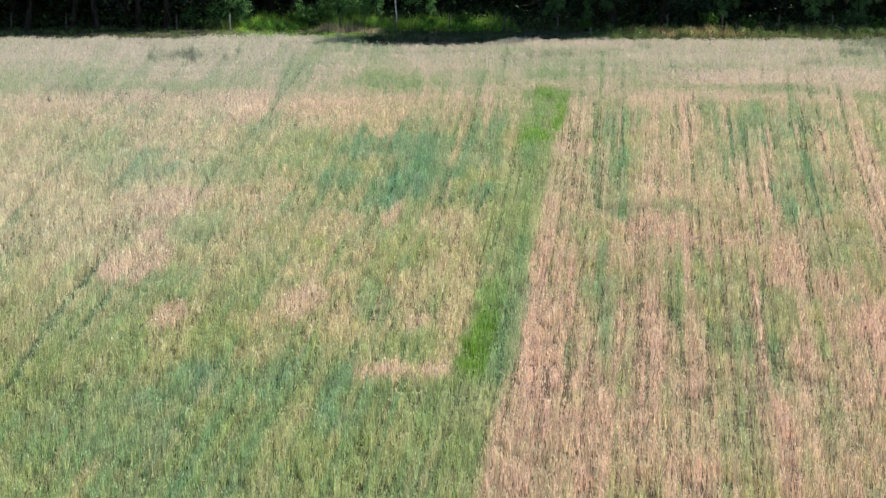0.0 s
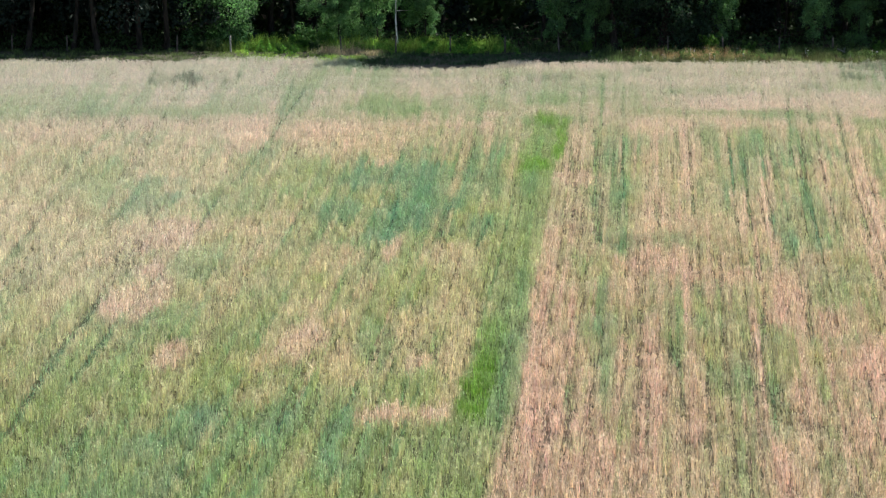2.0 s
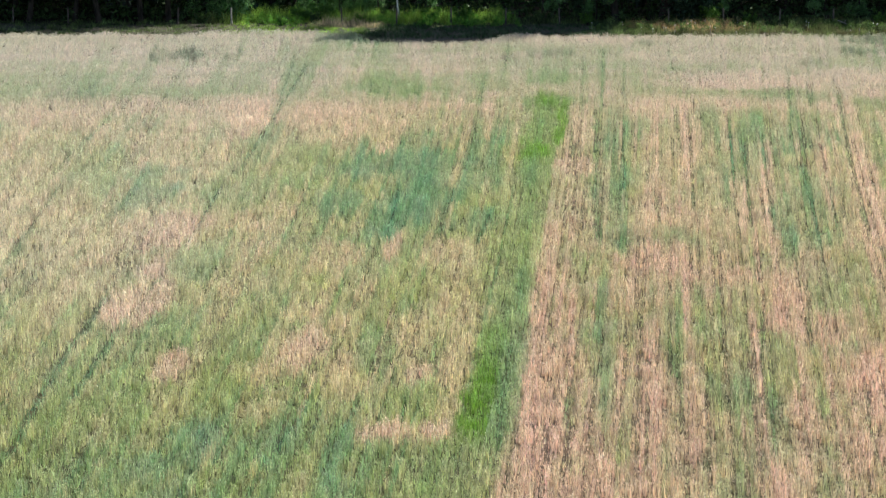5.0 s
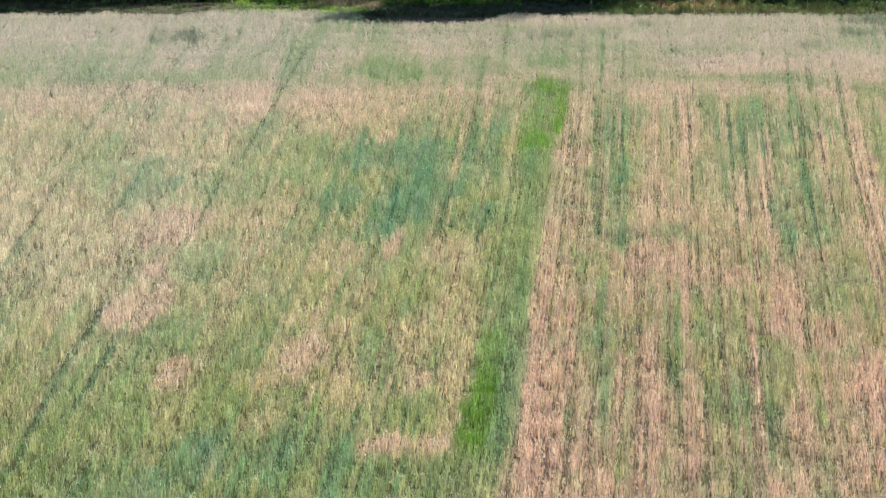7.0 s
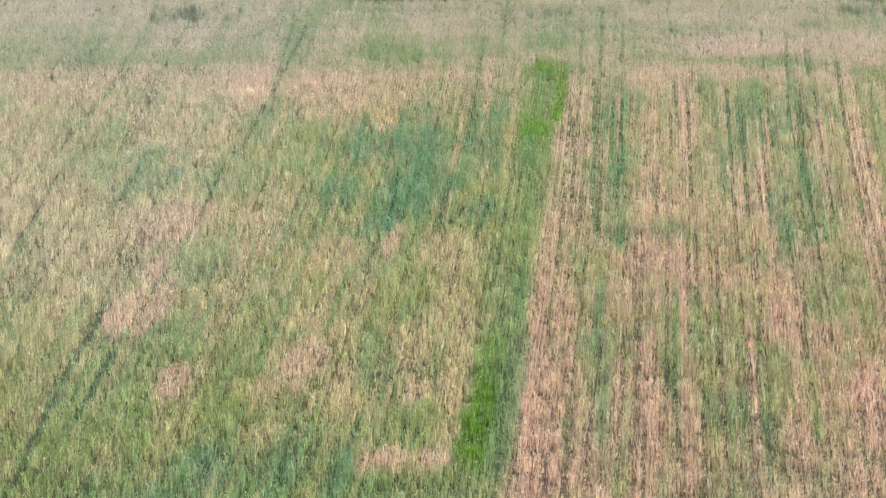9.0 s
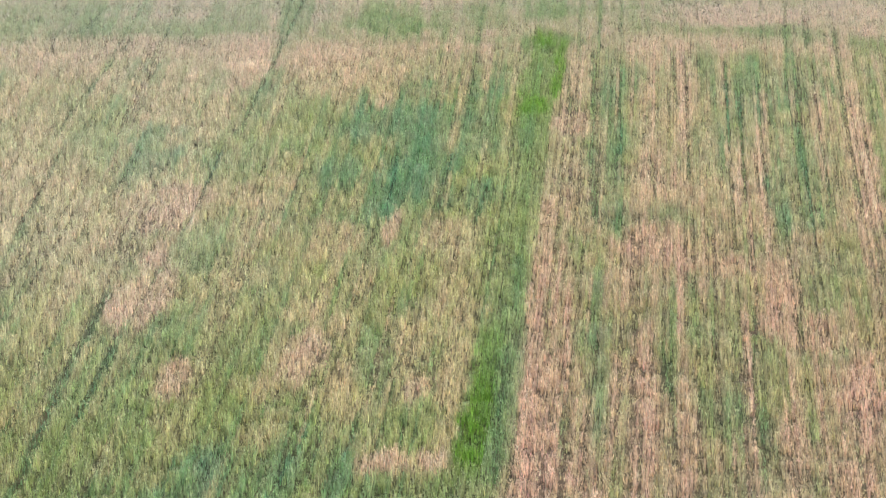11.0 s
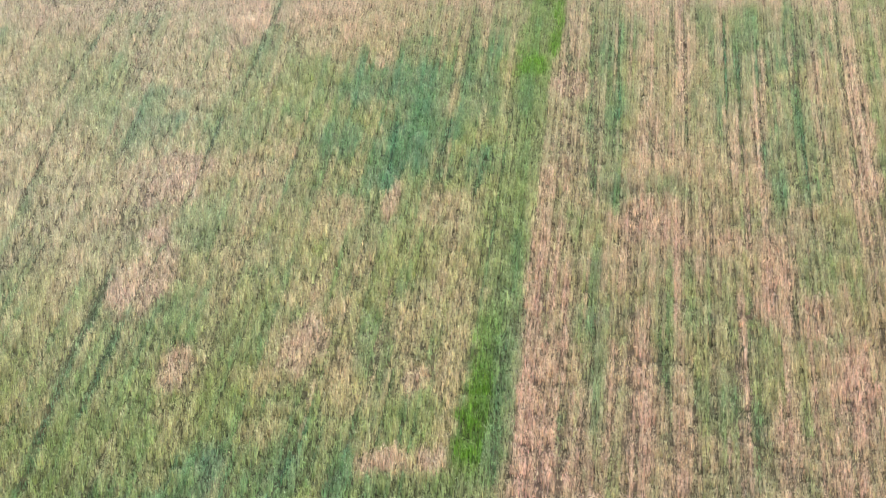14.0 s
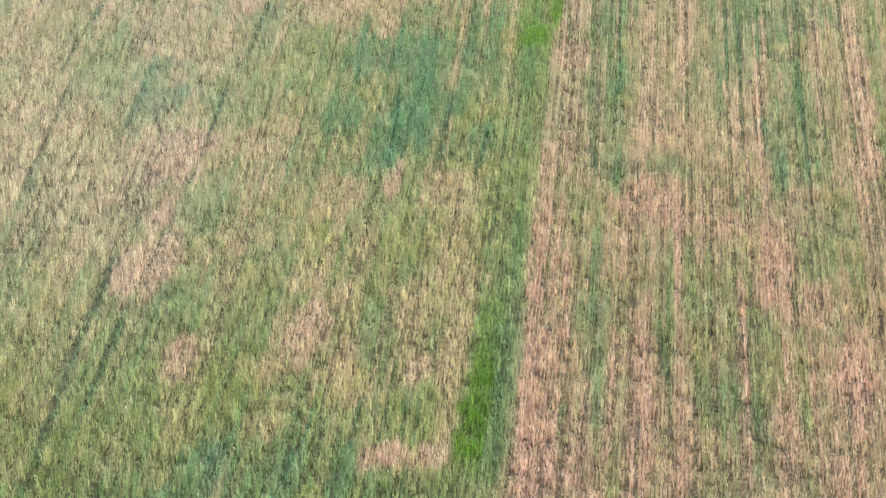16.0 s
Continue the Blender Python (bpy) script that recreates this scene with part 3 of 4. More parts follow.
def panicles(x, y, high, col, count, rng):
    """Drooping heads at the tops of the stalks, a small slanted triangle each."""
    rep = lambda a: np.repeat(a, count, axis=0)
    m = len(x) * count
    c = np.stack([rep(x) + rng.normal(0, 0.07, m), rep(y) + rng.normal(0, 0.07, m), rep(high) * rng.uniform(0.75, 1.08, m)], 1)
    long, out = rng.normal(0, 0.42, (m, 3)) + np.array((0, 0, 1.0)), rng.normal(0, 1, (m, 3))
    long /= np.linalg.norm(long, axis=1)[:, None]
    out = np.cross(long, out)
    out /= np.linalg.norm(out, axis=1)[:, None]
    a, b = rng.uniform(0.035, 0.08, (m, 1)) * long, rng.uniform(0.008, 0.016, (m, 1)) * out
    co = np.stack([c - a + b, c - a - b, c + a], 1).astype(np.float32)
    tint = np.repeat((rep(col) * rng.uniform(0.91, 1.09, (m, 1)))[:, None], 3, axis=1)
    return co.reshape(-1, 3), tint.reshape(-1, 3)


def build_crop(count):
    """The standing crop: dense where the camera looks, open beyond."""
    rng = np.random.default_rng(5)
    y = np.sqrt(rng.uniform(108.0 ** 2, 279.5 ** 2, count))
    x = rng.uniform(-1, 1, count) * (0.117 * y + 1.5)
    # drilled in rows
    d = y - 170.0
    turn, push = 1 + 0.001195 * d + 0.0000078 * d * d, 0.04523 * d - 0.0000952 * d * d
    u = (x - push) / turn
    x = ((np.round(u / ROW) + rng.normal(0, 1, count) * (0.12 + 0.4 * smooth(225, 262, y))) * ROW) * turn + push
    extra = 60000
    x2, y2 = rng.uniform(-70, 70, extra), rng.uniform(60, FIELD_END, extra)
    keep = np.abs(x2) > 0.117 * y2 + 1.5
    x, y = np.r_[x, x2[keep]], np.r_[y, y2[keep]]
    edge = field_edge(x) - 1.2 * soft_noise(x, y * 0, 1.5, 43)
    keep = y < edge
    x, y = x[keep], y[keep]
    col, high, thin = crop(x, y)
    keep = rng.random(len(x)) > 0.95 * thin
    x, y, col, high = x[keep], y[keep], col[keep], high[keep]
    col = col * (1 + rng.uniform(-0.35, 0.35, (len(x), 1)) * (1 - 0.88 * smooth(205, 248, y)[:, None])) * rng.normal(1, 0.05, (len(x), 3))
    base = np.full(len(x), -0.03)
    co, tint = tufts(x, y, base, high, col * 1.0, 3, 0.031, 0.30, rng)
    ears, ear_tint = panicles(x, y, high, col * 0.95 + PALE_HAZE_TONE * 0.09, 2, rng)
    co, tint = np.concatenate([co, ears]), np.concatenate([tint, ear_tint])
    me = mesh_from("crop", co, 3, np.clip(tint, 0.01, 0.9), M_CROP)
    tagged(new("crop", me), "patchy green and straw-coloured oat crop with wheel tracks", "crop", kind="stuff")


def build_verge():
    """Unmown grass and weeds along the fence."""
    rng = np.random.default_rng(8)
    n = 72000
    x, y = rng.uniform(-46, 46, n), 273.5 + 15.5 * rng.random(n)
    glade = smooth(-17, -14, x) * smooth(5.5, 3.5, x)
    keep = (y > field_edge(x) - 1.0) & (y < 285.0 + 5 * glade + 1.2 * soft_noise(x, y, 1.5, 51)) & (rng.random(n) < 0.2 + 0.8 * soft_noise(x, y, 1.1, 52))
    x, y, glade = x[keep], y[keep], glade[keep]
    dry = np.maximum(1.3 * blob(x, y, (-7.2, 282.8), (2.4, 1.5), 0), blob(x, y, (18.5, 282.0), (4.6, 3.0), 0))
    dry = np.maximum(dry, 0.18 * smooth(13, 15, x) * soft_noise(x, y, 0.7, 57))
    dry = np.clip(dry * (0.5 + soft_noise(x, y, 0.9, 53)), 0, 1)[:, None]
    rusty = smooth(4, 8, x)[:, None] * (0.5 + 0.5 * soft_noise(x, y, 0.6, 58)[:, None])
    # grass coloured bright for the sunny bay, dark for the shade beside it
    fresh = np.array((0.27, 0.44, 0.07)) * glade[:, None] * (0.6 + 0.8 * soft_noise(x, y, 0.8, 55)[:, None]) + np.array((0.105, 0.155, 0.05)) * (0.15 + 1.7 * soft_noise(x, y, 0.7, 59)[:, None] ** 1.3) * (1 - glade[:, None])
    # the oaks' shadow across the verge, put into the grass colour
    shade_band = (smooth(-8, -5, x) * smooth(13, 11, x) * smooth(284.4, 283.2, y + 1.0 * soft_noise(x, y, 1.2, 56)))[:, None]
    fresh = fresh * (1 - shade_band) + np.array((0.045, 0.085, 0.035)) * shade_band
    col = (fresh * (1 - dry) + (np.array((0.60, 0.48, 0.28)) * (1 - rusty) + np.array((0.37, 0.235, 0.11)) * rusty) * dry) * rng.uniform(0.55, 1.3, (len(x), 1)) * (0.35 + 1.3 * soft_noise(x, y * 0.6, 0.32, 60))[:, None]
    high = (0.25 + 0.9 * soft_noise(x, y, 0.6, 54) ** 1.5 + 0.05 * dry[:, 0] + 0.28 * glade * smooth(284.0, 285.2, y) * (1 - 0.6 * smooth(-1, 2, x)) - 0.12 * smooth(12, 14, x)) * (0.45 + 0.55 * smooth(-20, -16, x)) * (0.38 + 0.62 * np.maximum(smooth(283.3, 284.8, y), np.maximum(0.5 * dry[:, 0], 0.7 * np.maximum(smooth(10, 12, x), smooth(-18, -20, x)))))
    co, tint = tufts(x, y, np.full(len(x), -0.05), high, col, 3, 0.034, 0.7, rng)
    tagged(new("verge_grass", mesh_from("verge_grass", co, 3, tint, M_GRASS)), "tall unmown grass along the fence, painted in sunlit and shaded greens with dry tan patches", "grass", kind="stuff")


# ---- trees ----
def tube(points, radii, sides=8):
    """Vertices and faces of a tapered limb along points."""
    vs, fs = [], []
    for k, (p, r) in enumerate(zip(points, radii)):
        ahead = (Vector(points[min(k + 1, len(points) - 1)]) - Vector(points[max(k - 1, 0)])).normalized()
        q = ahead.to_track_quat('Z', 'Y')
        for s in range(sides):
            a = 2 * math.pi * s / sides
            vs.append(Vector(p) + q @ Vector((math.cos(a) * r, math.sin(a) * r, 0)))
        if k:
            o = (k - 1) * sides
            for s in range(sides):
                fs.append((o + s, o + (s + 1) % sides, o + sides + (s + 1) % sides, o + sides + s))
    fs.append(tuple(range(len(vs) - sides, len(vs))))
    return vs, fs


def wood_mesh(name, limbs, mat):
    """One mesh out of several tubes (points, radii)."""
    verts, faces = [], []
    for pts, rad in limbs:
        vs, fs = tube(pts, rad, 8)
        o = len(verts)
        verts += vs
        faces += [tuple(i + o for i in f) for f in fs]
    me = bpy.data.meshes.new(name)
    me.from_pydata([tuple(v) for v in verts], [], faces)
    for p in me.polygons:
        p.use_smooth = True
    me.materials.append(mat)
    return me


def leaf_faces(centres, spread, each, size, col, rng, tall=1.0):
    """Small folded leaves scattered round the clumps' centres, facing mostly outwards and up."""
    n = len(centres) * each
    c = np.repeat(centres, each, axis=0)
    s = np.repeat(spread, each)[:, None]
    d = rng.normal(0, 1, (n, 3))
    d /= np.linalg.norm(d, axis=1, keepdims=True)
    reach = rng.random((n, 1)) ** 0.6
    p = c + d * s * reach * (1, 1, tall)
    p[:, 2] -= 0.35 * tall * s[:, 0] * reach[:, 0] ** 2
    nor = d + rng.normal(0, 0.8, (n, 3)) + (0, 0, 0.5)
    nor /= np.linalg.norm(nor, axis=1, keepdims=True)
    a = np.cross(nor, rng.normal(0, 1, (n, 3)))
    a /= np.linalg.norm(a, axis=1, keepdims=True)
    b = np.cross(nor, a)
    l = size * rng.uniform(0.6, 1.3, (n, 1))
    co = np.stack([p - a * l, p + b * l * 0.55 + nor * l * 0.1, p + a * l, p - b * l * 0.55 + nor * l * 0.1], 1)
    tint = col * np.repeat(rng.uniform(0.7, 1.3, (len(centres), 1)), each, axis=0) * rng.uniform(0.75, 1.25, (n, 1))
    return co.reshape(-1, 3), np.repeat(tint, 4, axis=0)


def build_tree(name, label, seed, high, radius, low, clumps, each, leaf, col, mat, stem=0.16, slim=False, blade=None, split=True):
    """A broadleaf tree at the origin: tapered bent trunk, limbs, and a crown of leaf clumps with gaps."""
    rng = np.random.default_rng(seed)
    root = tagged(new(name), label, "tree", "trees of the wood's edge")
    bend = rng.normal(0, 0.25, 2)
    axis = lambda z: Vector((bend[0] * math.sin(z * 0.5) + 0.02 * z, bend[1] * math.sin(z * 0.4 + 1), z))
    zs = [-0.2, 0.15, 1, 2.2, 3.6, 5.2, 7, high * 0.8, high * 0.97]
    limbs = [([axis(z) for z in zs], [stem * (1.5 if z < 0 else 1.15 if z < 0.5 else 1) * (1 - 0.9 * max(z, 0) / high) for z in zs])]
    centres, spread = [], []
    count = 6 if slim else 11
    for k in range(count):
        z0 = low + (high * 0.85 - low) * (k + 0.4) / count
        turn = k * 2.4 + rng.normal(0, 0.3)
        reach = radius * (0.55 + 0.5 * math.sin(math.pi * min(1, (z0 - low * 0.4) / (high * 0.9)))) * rng.uniform(0.7, 1.1)
        rise = rng.uniform(-0.05, 0.45) * reach if z0 > 3 else rng.uniform(-0.45, 0.05) * reach
        p0 = axis(z0)
        out = Vector((math.cos(turn), math.sin(turn), 0))
        p1, p2 = p0 + out * reach * 0.5 + Vector((0, 0, rise * 0.7)), p0 + out * reach + Vector((0, 0, rise))
        r0 = stem * 0.4 * (1 - 0.7 * z0 / high)
        limbs.append(([p0, p1, p2], [r0, r0 * 0.6, r0 * 0.2]))
        for j in range(clumps // count):
            f = rng.uniform(0.3, 1.1)
            c = p0.lerp(p2, f) + Vector((0, 0, rise * 0.3 * math.sin(f * 3)))
            centres.append(c + Vector(rng.normal(0, 0.16 * radius, 3)) * (1, 1, 0.8)[0])
            spread.append(rng.uniform(0.35, 0.75) * (0.16 * radius + 0.25))
    for j in range(clumps // 4):
        z = rng.uniform(high * 0.45, high)
        a, r = rng.random() * 6.28, radius * 0.75 * math.sqrt(max(0.05, 1 - (z / high) ** 2)) * rng.random() ** 0.5
        centres.append(axis(z) + Vector((math.cos(a) * r, math.sin(a) * r, 0)))
        spread.append(rng.uniform(0.5, 0.9) * (0.16 * radius + 0.25))
    if split:
        part("trunk", wood_mesh("trunk", limbs[:1], mat), root)
        for limb in limbs[1:]:
            part("limb", wood_mesh("limb", [limb], mat), root)
    else:
        part("trunk", wood_mesh("trunk", limbs, mat), root)
    co, tint = leaf_faces(np.array([tuple(c) for c in centres]), 1.55 * np.array(spread), each, leaf, np.array(col), rng, 1.35)
    part("crown", mesh_from("crown", co, 4, tint, blade or M_LEAF_LIT), root)
    return root


def build_bush(seed, high, col, label):
    rng = np.random.default_rng(seed)
    root = tagged(new("bush"), label, "bush", "bushes along the fence")
    limbs, centres, spread = [], [], []
    for k in range(7):
        a = k * 0.9 + rng.random()
        top = Vector((math.cos(a) * high * 0.5, math.sin(a) * high * 0.5, high * rng.uniform(0.6, 1.0)))
        limbs.append(([Vector((0, 0, -0.1)), top * 0.5 + Vector((0, 0, 0.1)), top], [0.03, 0.02, 0.006]))
        for f in (0.45, 0.7, 0.9, 1.05):
            centres.append(top * f + Vector(rng.normal(0, 0.1 * high, 3)))
            spread.append(high * rng.uniform(0.13, 0.24))
    part("stems", wood_mesh("stems", limbs, M_BARK), root)
    co, tint = leaf_faces(np.array([tuple(c) for c in centres]), np.array(spread), 60, 0.07, np.array(col), rng)
    part("foliage", mesh_from("foliage", co, 4, tint, M_LEAF_LIT), root)
    return root


def build_wood():
    # leaf colours: oak green, one darkened for shade, one brightened for sunlight
    leaf_a, leaf_shaded, leaf_sunlit = (0.031, 0.058, 0.036), (0.021, 0.036, 0.026), (0.125, 0.225, 0.10)
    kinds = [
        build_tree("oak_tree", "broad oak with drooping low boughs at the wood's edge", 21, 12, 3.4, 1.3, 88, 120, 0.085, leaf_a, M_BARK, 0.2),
        build_tree("alder_tree", "alder at the wood's edge, its leaves darkened as if in shade", 22, 12, 2.8, 2.3, 99, 62, 0.10, leaf_shaded, M_BARK, 0.12, blade=M_LEAF_SHADE),
        build_tree("hazel_tree", "bushy hazel with leaves almost to the ground", 23, 8, 2.7, 0.5, 99, 120, 0.075, leaf_sunlit, M_BARK, 0.11),
        build_tree("young_oak", "slender young oak with sunlit leaves on its outer boughs", 25, 7.5, 1.7, 2.1, 55, 120, 0.09, leaf_sunlit, M_BARK, 0.07),
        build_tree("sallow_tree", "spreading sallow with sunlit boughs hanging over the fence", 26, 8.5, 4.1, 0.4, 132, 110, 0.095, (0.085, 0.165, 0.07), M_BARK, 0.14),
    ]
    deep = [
        build_tree("forest_tree", "tall shaded tree inside the wood", 31, 16, 3.4, 2.2, 66, 22, 0.32, leaf_shaded, M_BARK, 0.2, blade=M_LEAF_SHADE, split=False),
        build_tree("forest_tree", "slender shaded tree inside the wood", 32, 15, 3.0, 1.8, 66, 22, 0.32, leaf_shaded, M_BARK, 0.15, blade=M_LEAF_SHADE, split=False),
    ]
    rng = np.random.default_rng(77)
    used = set()

    def plant(kindlist, k, x, y, scale, turn):
        m = pose(x, y, 0, 0, 0, turn) @ Matrix.Scale(scale, 4)
        if k not in used and kindlist is kinds:
            used.add(k)
            kindlist[k].matrix_basis = m
        else:
            copy_thing(kindlist[k], m)

    # front row: lower trees beside a sunny bay, and three tall oaks further along
    front = ((-44, 286.5, 1), (-41, 285.4, 1), (-38, 286.4, 1), (-35.5, 285.2, 1), (-33, 286, 1), (-30.2, 284.9, 1), (-27.5, 285.7, 1), (-25.2, 284.9, 1),
             (-22.6, 285.2, 1), (-20.6, 285.8, 1), (-16.6, 287.5, 4), (-11.4, 293.5, 1), (-8.8, 290.6, 2), (-6.0, 290.6, 2), (-4.8, 288.4, 3), (-7.8, 288.6, 3), (-1.3, 288.4, 3),
             (7.2, 292.5, 1), (8.6, 285.6, 3), (11.2, 288.6, 1), (11.3, 285.8, 3), (17.6, 288.6, 1), (20.7, 286.9, 3), (25.6, 292.5, 1), (28.6, 292.0, 1),
             (27.4, 286.8, 3), (31.0, 290.0, 2), (33.2, 291.0, 1), (35.5, 290.4, 2), (38, 289.6, 1), (41, 290.6, 1), (44, 290, 1), (-46.5, 288, 0))
    for x, y, k in front:
        # left trees enlarged so that their unseen tops shade the verge
        plant(kinds, k, x, y, rng.uniform(0.85, 1.0) * (1.36 if x < -19 else 0.8 if x > 25 and k < 3 else 1.0), rng.uniform(0, 360))
    for row in range(3):
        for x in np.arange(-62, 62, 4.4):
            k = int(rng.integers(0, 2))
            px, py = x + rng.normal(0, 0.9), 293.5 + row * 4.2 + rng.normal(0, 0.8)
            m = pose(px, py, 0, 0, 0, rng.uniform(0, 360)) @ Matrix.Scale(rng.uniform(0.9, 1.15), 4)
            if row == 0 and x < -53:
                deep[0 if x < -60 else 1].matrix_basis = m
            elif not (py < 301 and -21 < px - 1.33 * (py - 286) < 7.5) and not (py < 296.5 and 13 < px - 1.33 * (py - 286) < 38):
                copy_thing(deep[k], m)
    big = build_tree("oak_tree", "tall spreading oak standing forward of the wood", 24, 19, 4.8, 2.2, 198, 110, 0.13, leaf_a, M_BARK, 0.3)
    big.matrix_basis = pose(12.8, 286.0, 0, 0, 0, 150)
    copy_thing(big, pose(16.2, 287.0, 0, 0, 0, 20))
    copy_thing(big, pose(19.4, 288.2, 0, 0, 0, 265) @ Matrix.Scale(0.95, 4))
    birch = build_tree("birch_tree", "slim white-stemmed birch behind the fence", 41, 11, 2.0, 2.4, 60, 130, 0.055, (0.10, 0.19, 0.06), M_BIRCH, 0.068, True)
    birch.matrix_basis = pose(-3.25, 287.0, 0, 0, 0, 40)


def build_far_woods():
    """The leafy depth of the wood, its shade put into dark leaf colour, too thick to see through."""
    rng = np.random.default_rng(90)
    n = 60000
    c = np.stack([rng.uniform(-95, 95, n), 305.5 + 34 * rng.random(n) ** 1.6, 15 * rng.random(n) ** 1.3], 1)
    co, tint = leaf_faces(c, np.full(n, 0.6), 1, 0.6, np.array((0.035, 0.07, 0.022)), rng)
    tagged(new("far_woods", mesh_from("far_woods", co, 4, tint, M_LEAF_SHADE)), "dense woods behind the first trees, leaves coloured dark for their shade", "woods", kind="stuff")


def build_undergrowth():
    """Nettles, ferns and saplings on the floor of the wood, darkened in colour for its shade."""
    rng = np.random.default_rng(91)
    n = 26000
    x, y = rng.uniform(-50, 50, n), rng.uniform(285.0, 303, n)
    glade = smooth(-18, -15, x) * smooth(5.5, 3.5, x)
    keep = (y > 285.5 + 4.5 * glade) & (rng.random(n) < 0.3 + 0.9 * soft_noise(x, y, 2.0, 92))
    x, y = x[keep], y[keep]
    z = rng.random(len(x)) * (0.35 + 1.3 * soft_noise(x, y, 1.6, 93) ** 2)
    co, tint = leaf_faces(np.stack([x, y, z], 1), np.full(len(x), 0.15), 1, 0.17, np.array((0.04, 0.075, 0.025)), rng)
    tagged(new("undergrowth", mesh_from("undergrowth", co, 4, tint, M_LEAF_SHADE)), "nettles and ferns on the woodland floor, coloured dark as under trees' shade", "undergrowth", kind="stuff")


def build_bushes():
    fresh = build_bush(61, 1.1, (0.07, 0.14, 0.03), "leafy green bush in the sunny verge")
    dull = build_bush(62, 1.2, (0.05, 0.085, 0.03), "dark green bramble bush in the shade")
    spots = ((-11.7, 282.8, 1, 0.55), (-9.4, 284.4, 1, 1.25), (19.6, 284.9, 0, 1.1), (-10.6, 285.2, 0, 0.9), (-8.9, 286, 0, 1.1), (-17.6, 284.6, 1, 1.1), (-1.0, 285.4, 0, 0.8), (1.4, 285.0, 0, 0.9), (10.5, 283.5, 0, 0.7),
             (13.4, 284.6, 1, 1.0), (18.2, 285.5, 1, 1.0), (22.4, 283.2, 0, 0.7), (25.0, 284.4, 1, 1.0), (29.8, 284.8, 1, 1.1), (32, 283.8, 0, 0.8))
    seen = [False, False]
    for x, y, k, s in spots:
        ob, m = (fresh, dull)[k], pose(x, y, 0, 0, 0, x * 37) @ Matrix.Scale(s, 4)
        if seen[k]:
            copy_thing(ob, m)
        else:
            ob.matrix_basis, seen[k] = m, True


def build_fence():
    """Round wooden posts four metres apart along the field's far side."""
    rng = np.random.default_rng(3)
    fence = tagged(new("fence"), "row of weathered round wooden fence posts before the wood", "fence")
    fence.location = (0, FENCE_Y, 0)
    made = {}
    for k in range(-10, 12):
        x = -3.44 + 4.0 * k
        if k in (-5, -2, 4):
            continue
        mat = M_POST if k in (-3, -8) else M_POST_DARK
        if mat not in made:
            pts = [Vector((0, 0, z)) for z in (-0.3, 0.0, 0.6, 1.2, 1.27)]
            made[mat] = wood_mesh("post", [(pts, [0.065, 0.065, 0.06, 0.058, 0.035])], mat)
        post = part("post", made[mat], fence)
        post.matrix_basis = pose(x + rng.normal(0, 0.05), rng.normal(0, 0.06), 0, rng.normal(0, 2), rng.normal(0, 2), rng.uniform(0, 360))


def build_weeds():
    """Leafy weeds in clumps along the fence: bright in the bay, duller elsewhere."""
    rng = np.random.default_rng(16)
    cs, sp, cols = [], [], []
    for k in range(230):
        bay = k < 90
        x = rng.uniform(-15.5, 5.5) if bay else rng.uniform(11, 34)
        y = rng.uniform(281.5, 288.5) if bay else rng.uniform(278.5, 284.5)
        if bay and -9.2 < x < -4.6 and y < 284:
            continue
        h = rng.uniform(0.35, 0.95) if bay else rng.uniform(0.25, 0.7)
        tone = np.array((0.12, 0.26, 0.045)) * rng.uniform(0.45, 1.3) if bay else np.array((0.085, 0.125, 0.045)) * rng.uniform(0.5, 1.3)
        for j in range(5):
            cs.append((x + rng.normal(0, 0.25), y + rng.normal(0, 0.25), h * (0.2 + 0.17 * j)))
            sp.append(rng.uniform(0.14, 0.28))
            cols.append(tone)
    co, tint = leaf_faces(np.array(cs), np.array(sp), 34, 0.05, np.ones(3), rng, 1.2)
    tint = tint * np.repeat(np.array(cols), 34 * 4, axis=0)
    tagged(new("weeds", mesh_from("weeds", co, 4, tint, M_LEAF_LIT)), "leafy green weeds in clumps beside the fence", "weeds", kind="stuff")


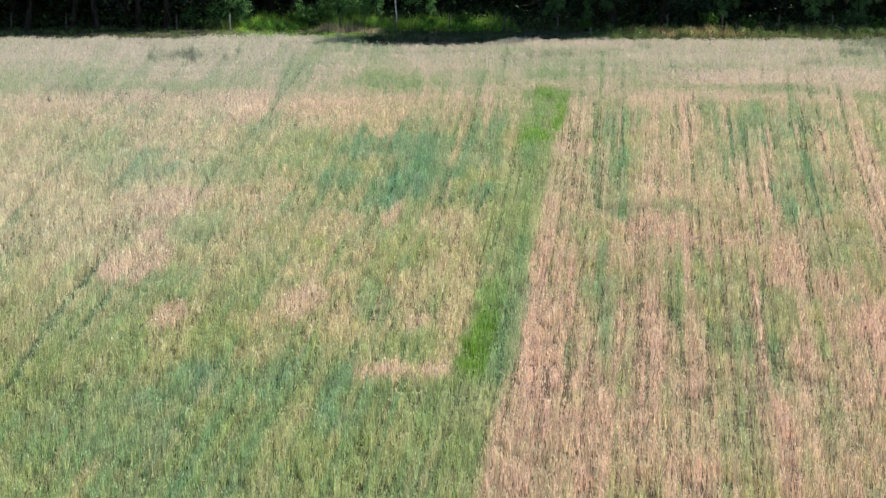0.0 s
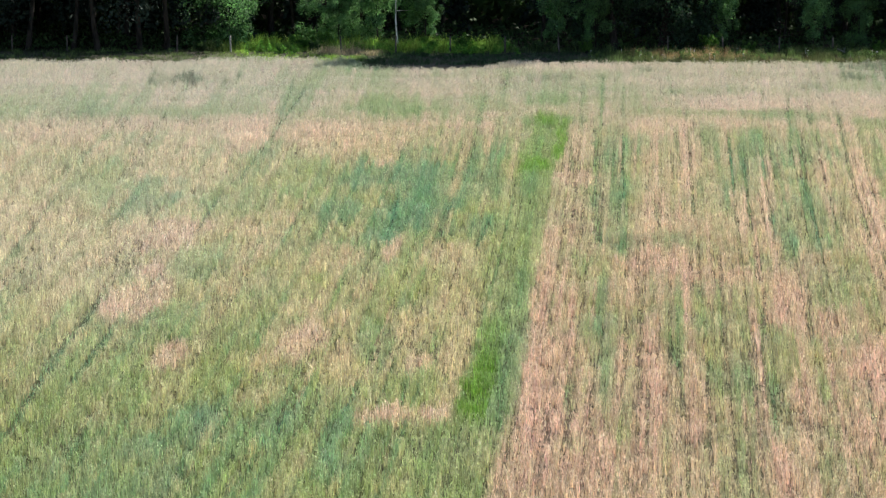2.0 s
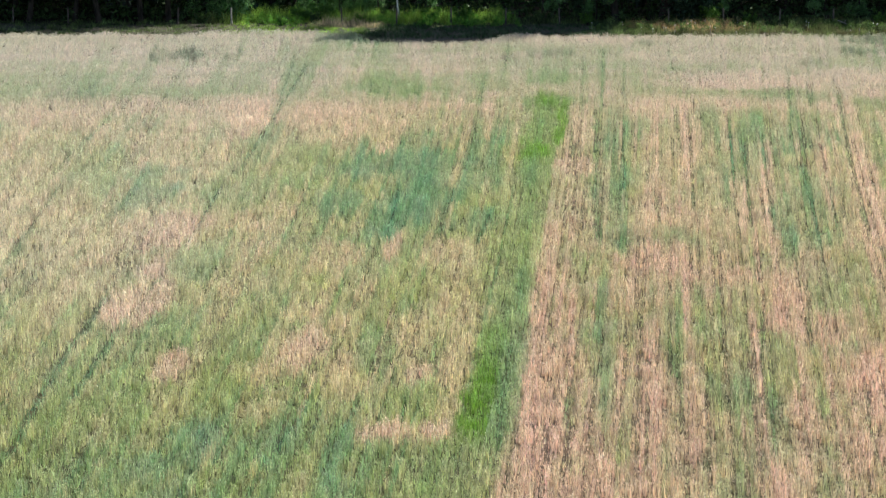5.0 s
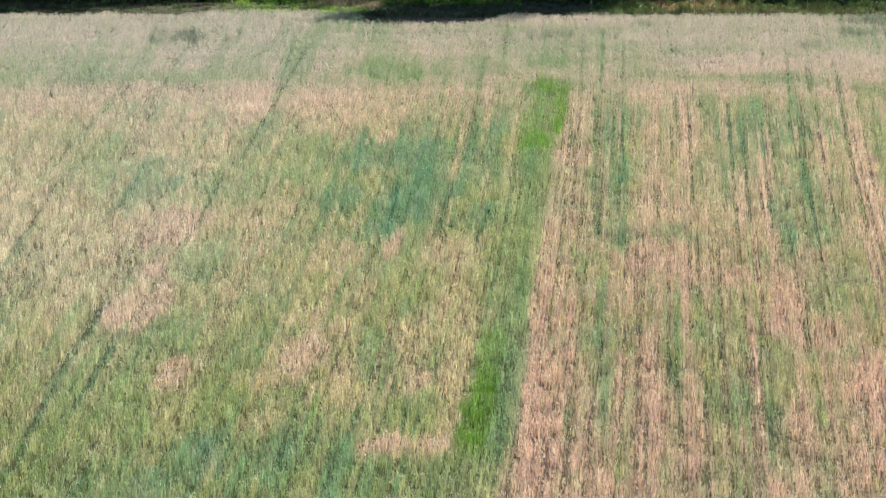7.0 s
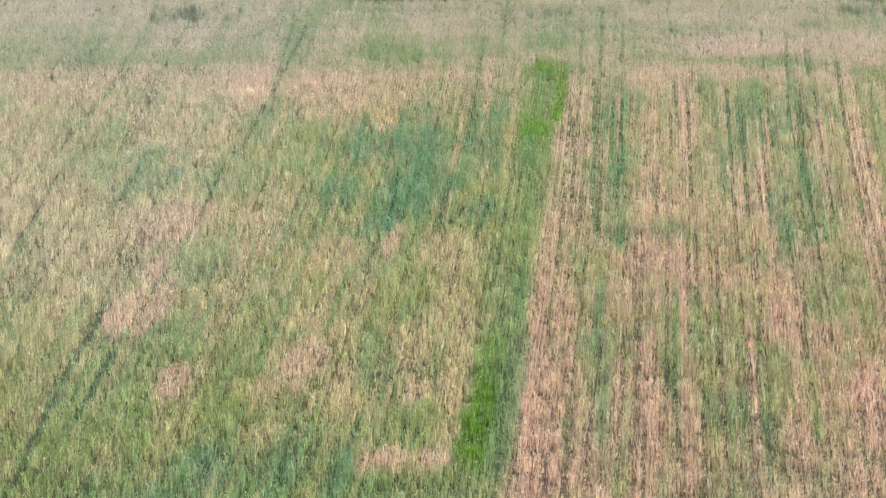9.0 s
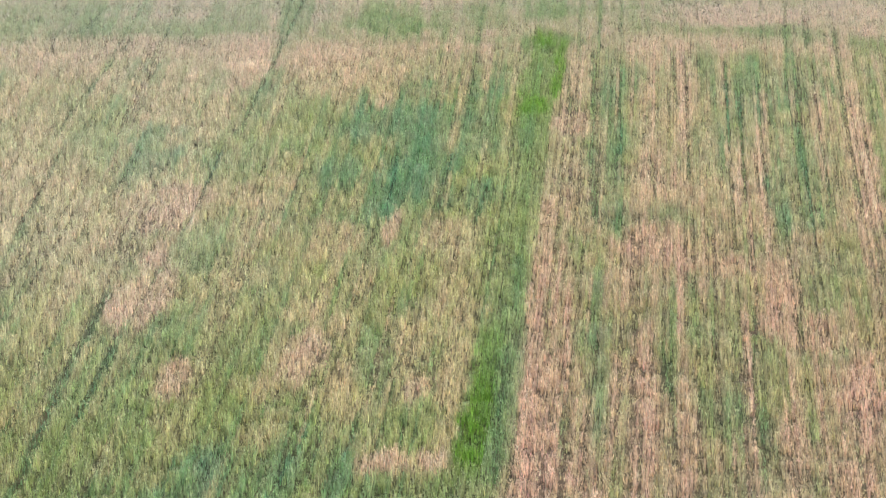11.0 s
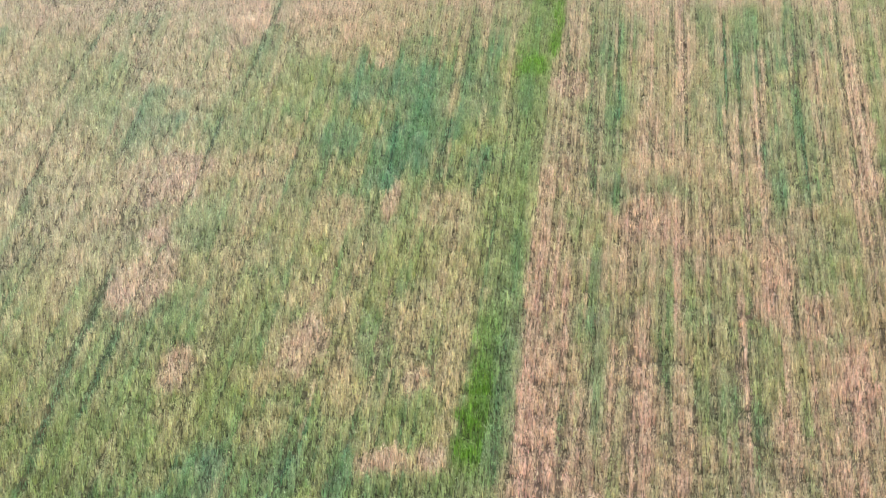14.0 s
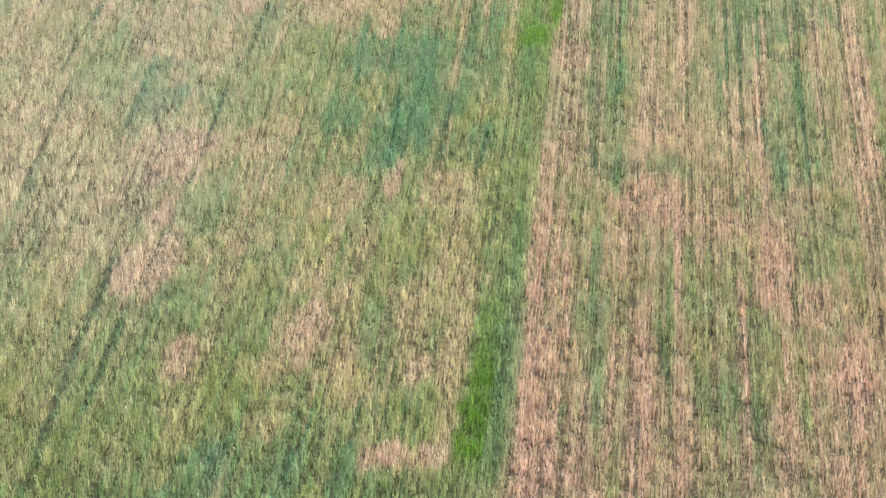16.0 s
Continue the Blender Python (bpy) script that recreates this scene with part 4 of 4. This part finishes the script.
def build_flowers():
    """White umbels scattered in the verge, on thin stems."""
    rng = np.random.default_rng(14)
    verts, faces = [], []
    for k in range(26):
        x = rng.normal(16, 4.5) if k < 20 else rng.uniform(26, 32)
        y, h = rng.uniform(275.0, 282.5), rng.uniform(0.35, 0.6)
        c, r = Vector((x, y, h)), rng.uniform(0.03, 0.06)
        o = len(verts)
        verts += [c + Vector((0, 0, 0.02))] + [c + Vector((r * math.cos(a), r * math.sin(a), rng.uniform(-0.02, 0.01))) for a in np.arange(8) * math.pi / 4]
        faces += [(o, o + 1 + i, o + 1 + (i + 1) % 8) for i in range(8)]
        o = len(verts)
        verts += [Vector((x - 0.005, y, 0)), Vector((x + 0.005, y, 0)), Vector((x + 0.004, y, h)), Vector((x - 0.004, y, h))]
        faces.append((o, o + 1, o + 2, o + 3))
    me = bpy.data.meshes.new("white_flowers")
    me.from_pydata([tuple(v) for v in verts], [], faces)
    me.materials.append(M_PETAL)
    tagged(new("white_flowers", me), "small white umbel flowers in the rough verge", "flowers", kind="stuff")


def build_dead_branches():
    """A heap of pale dead twigs and a fallen bough beside the fence."""
    rng = np.random.default_rng(15)
    heap = tagged(new("dead_branch"), "grey leafless dead branch lying in the verge", "branch")
    limbs = [([Vector((-0.6, 0, 0.1)), Vector((0, 0.1, 0.45)), Vector((0.9, 0, 0.7))], [0.04, 0.03, 0.012])]
    for k in range(12):
        p = Vector((rng.uniform(-0.5, 0.7), rng.normal(0, 0.1), rng.uniform(0.2, 0.6)))
        q = p + Vector((rng.normal(-0.1, 0.35), rng.normal(0, 0.25), rng.uniform(0.25, 0.75)))
        limbs.append(([p, p.lerp(q, 0.5) + Vector(rng.normal(0, 0.05, 3)), q], [0.013, 0.009, 0.004]))
    part("twigs", wood_mesh("twigs", limbs, M_BARK), heap)
    heap.location = (27.4, 282.8, 0)
    bough = tagged(new("fallen_bough"), "fallen grey bough leaning in the grass by the fence", "branch")
    part("bough", wood_mesh("bough", [([Vector((-0.7, 0, 0.75)), Vector((0, 0, 0.45)), Vector((0.8, -0.1, 0.0))], [0.03, 0.045, 0.06]),
                                      ([Vector((0, 0, 0.45)), Vector((0.25, 0.1, 0.9))], [0.025, 0.008])], M_POST), bough)
    bough.matrix_basis = pose(29.2, 282.6, 0) @ Matrix.Scale(0.65, 4)


build_ground()
build_wood()
build_far_woods()
build_undergrowth()
build_bushes()
build_fence()
build_weeds()
build_flowers()
build_dead_branches()
build_verge()
build_crop(420000)
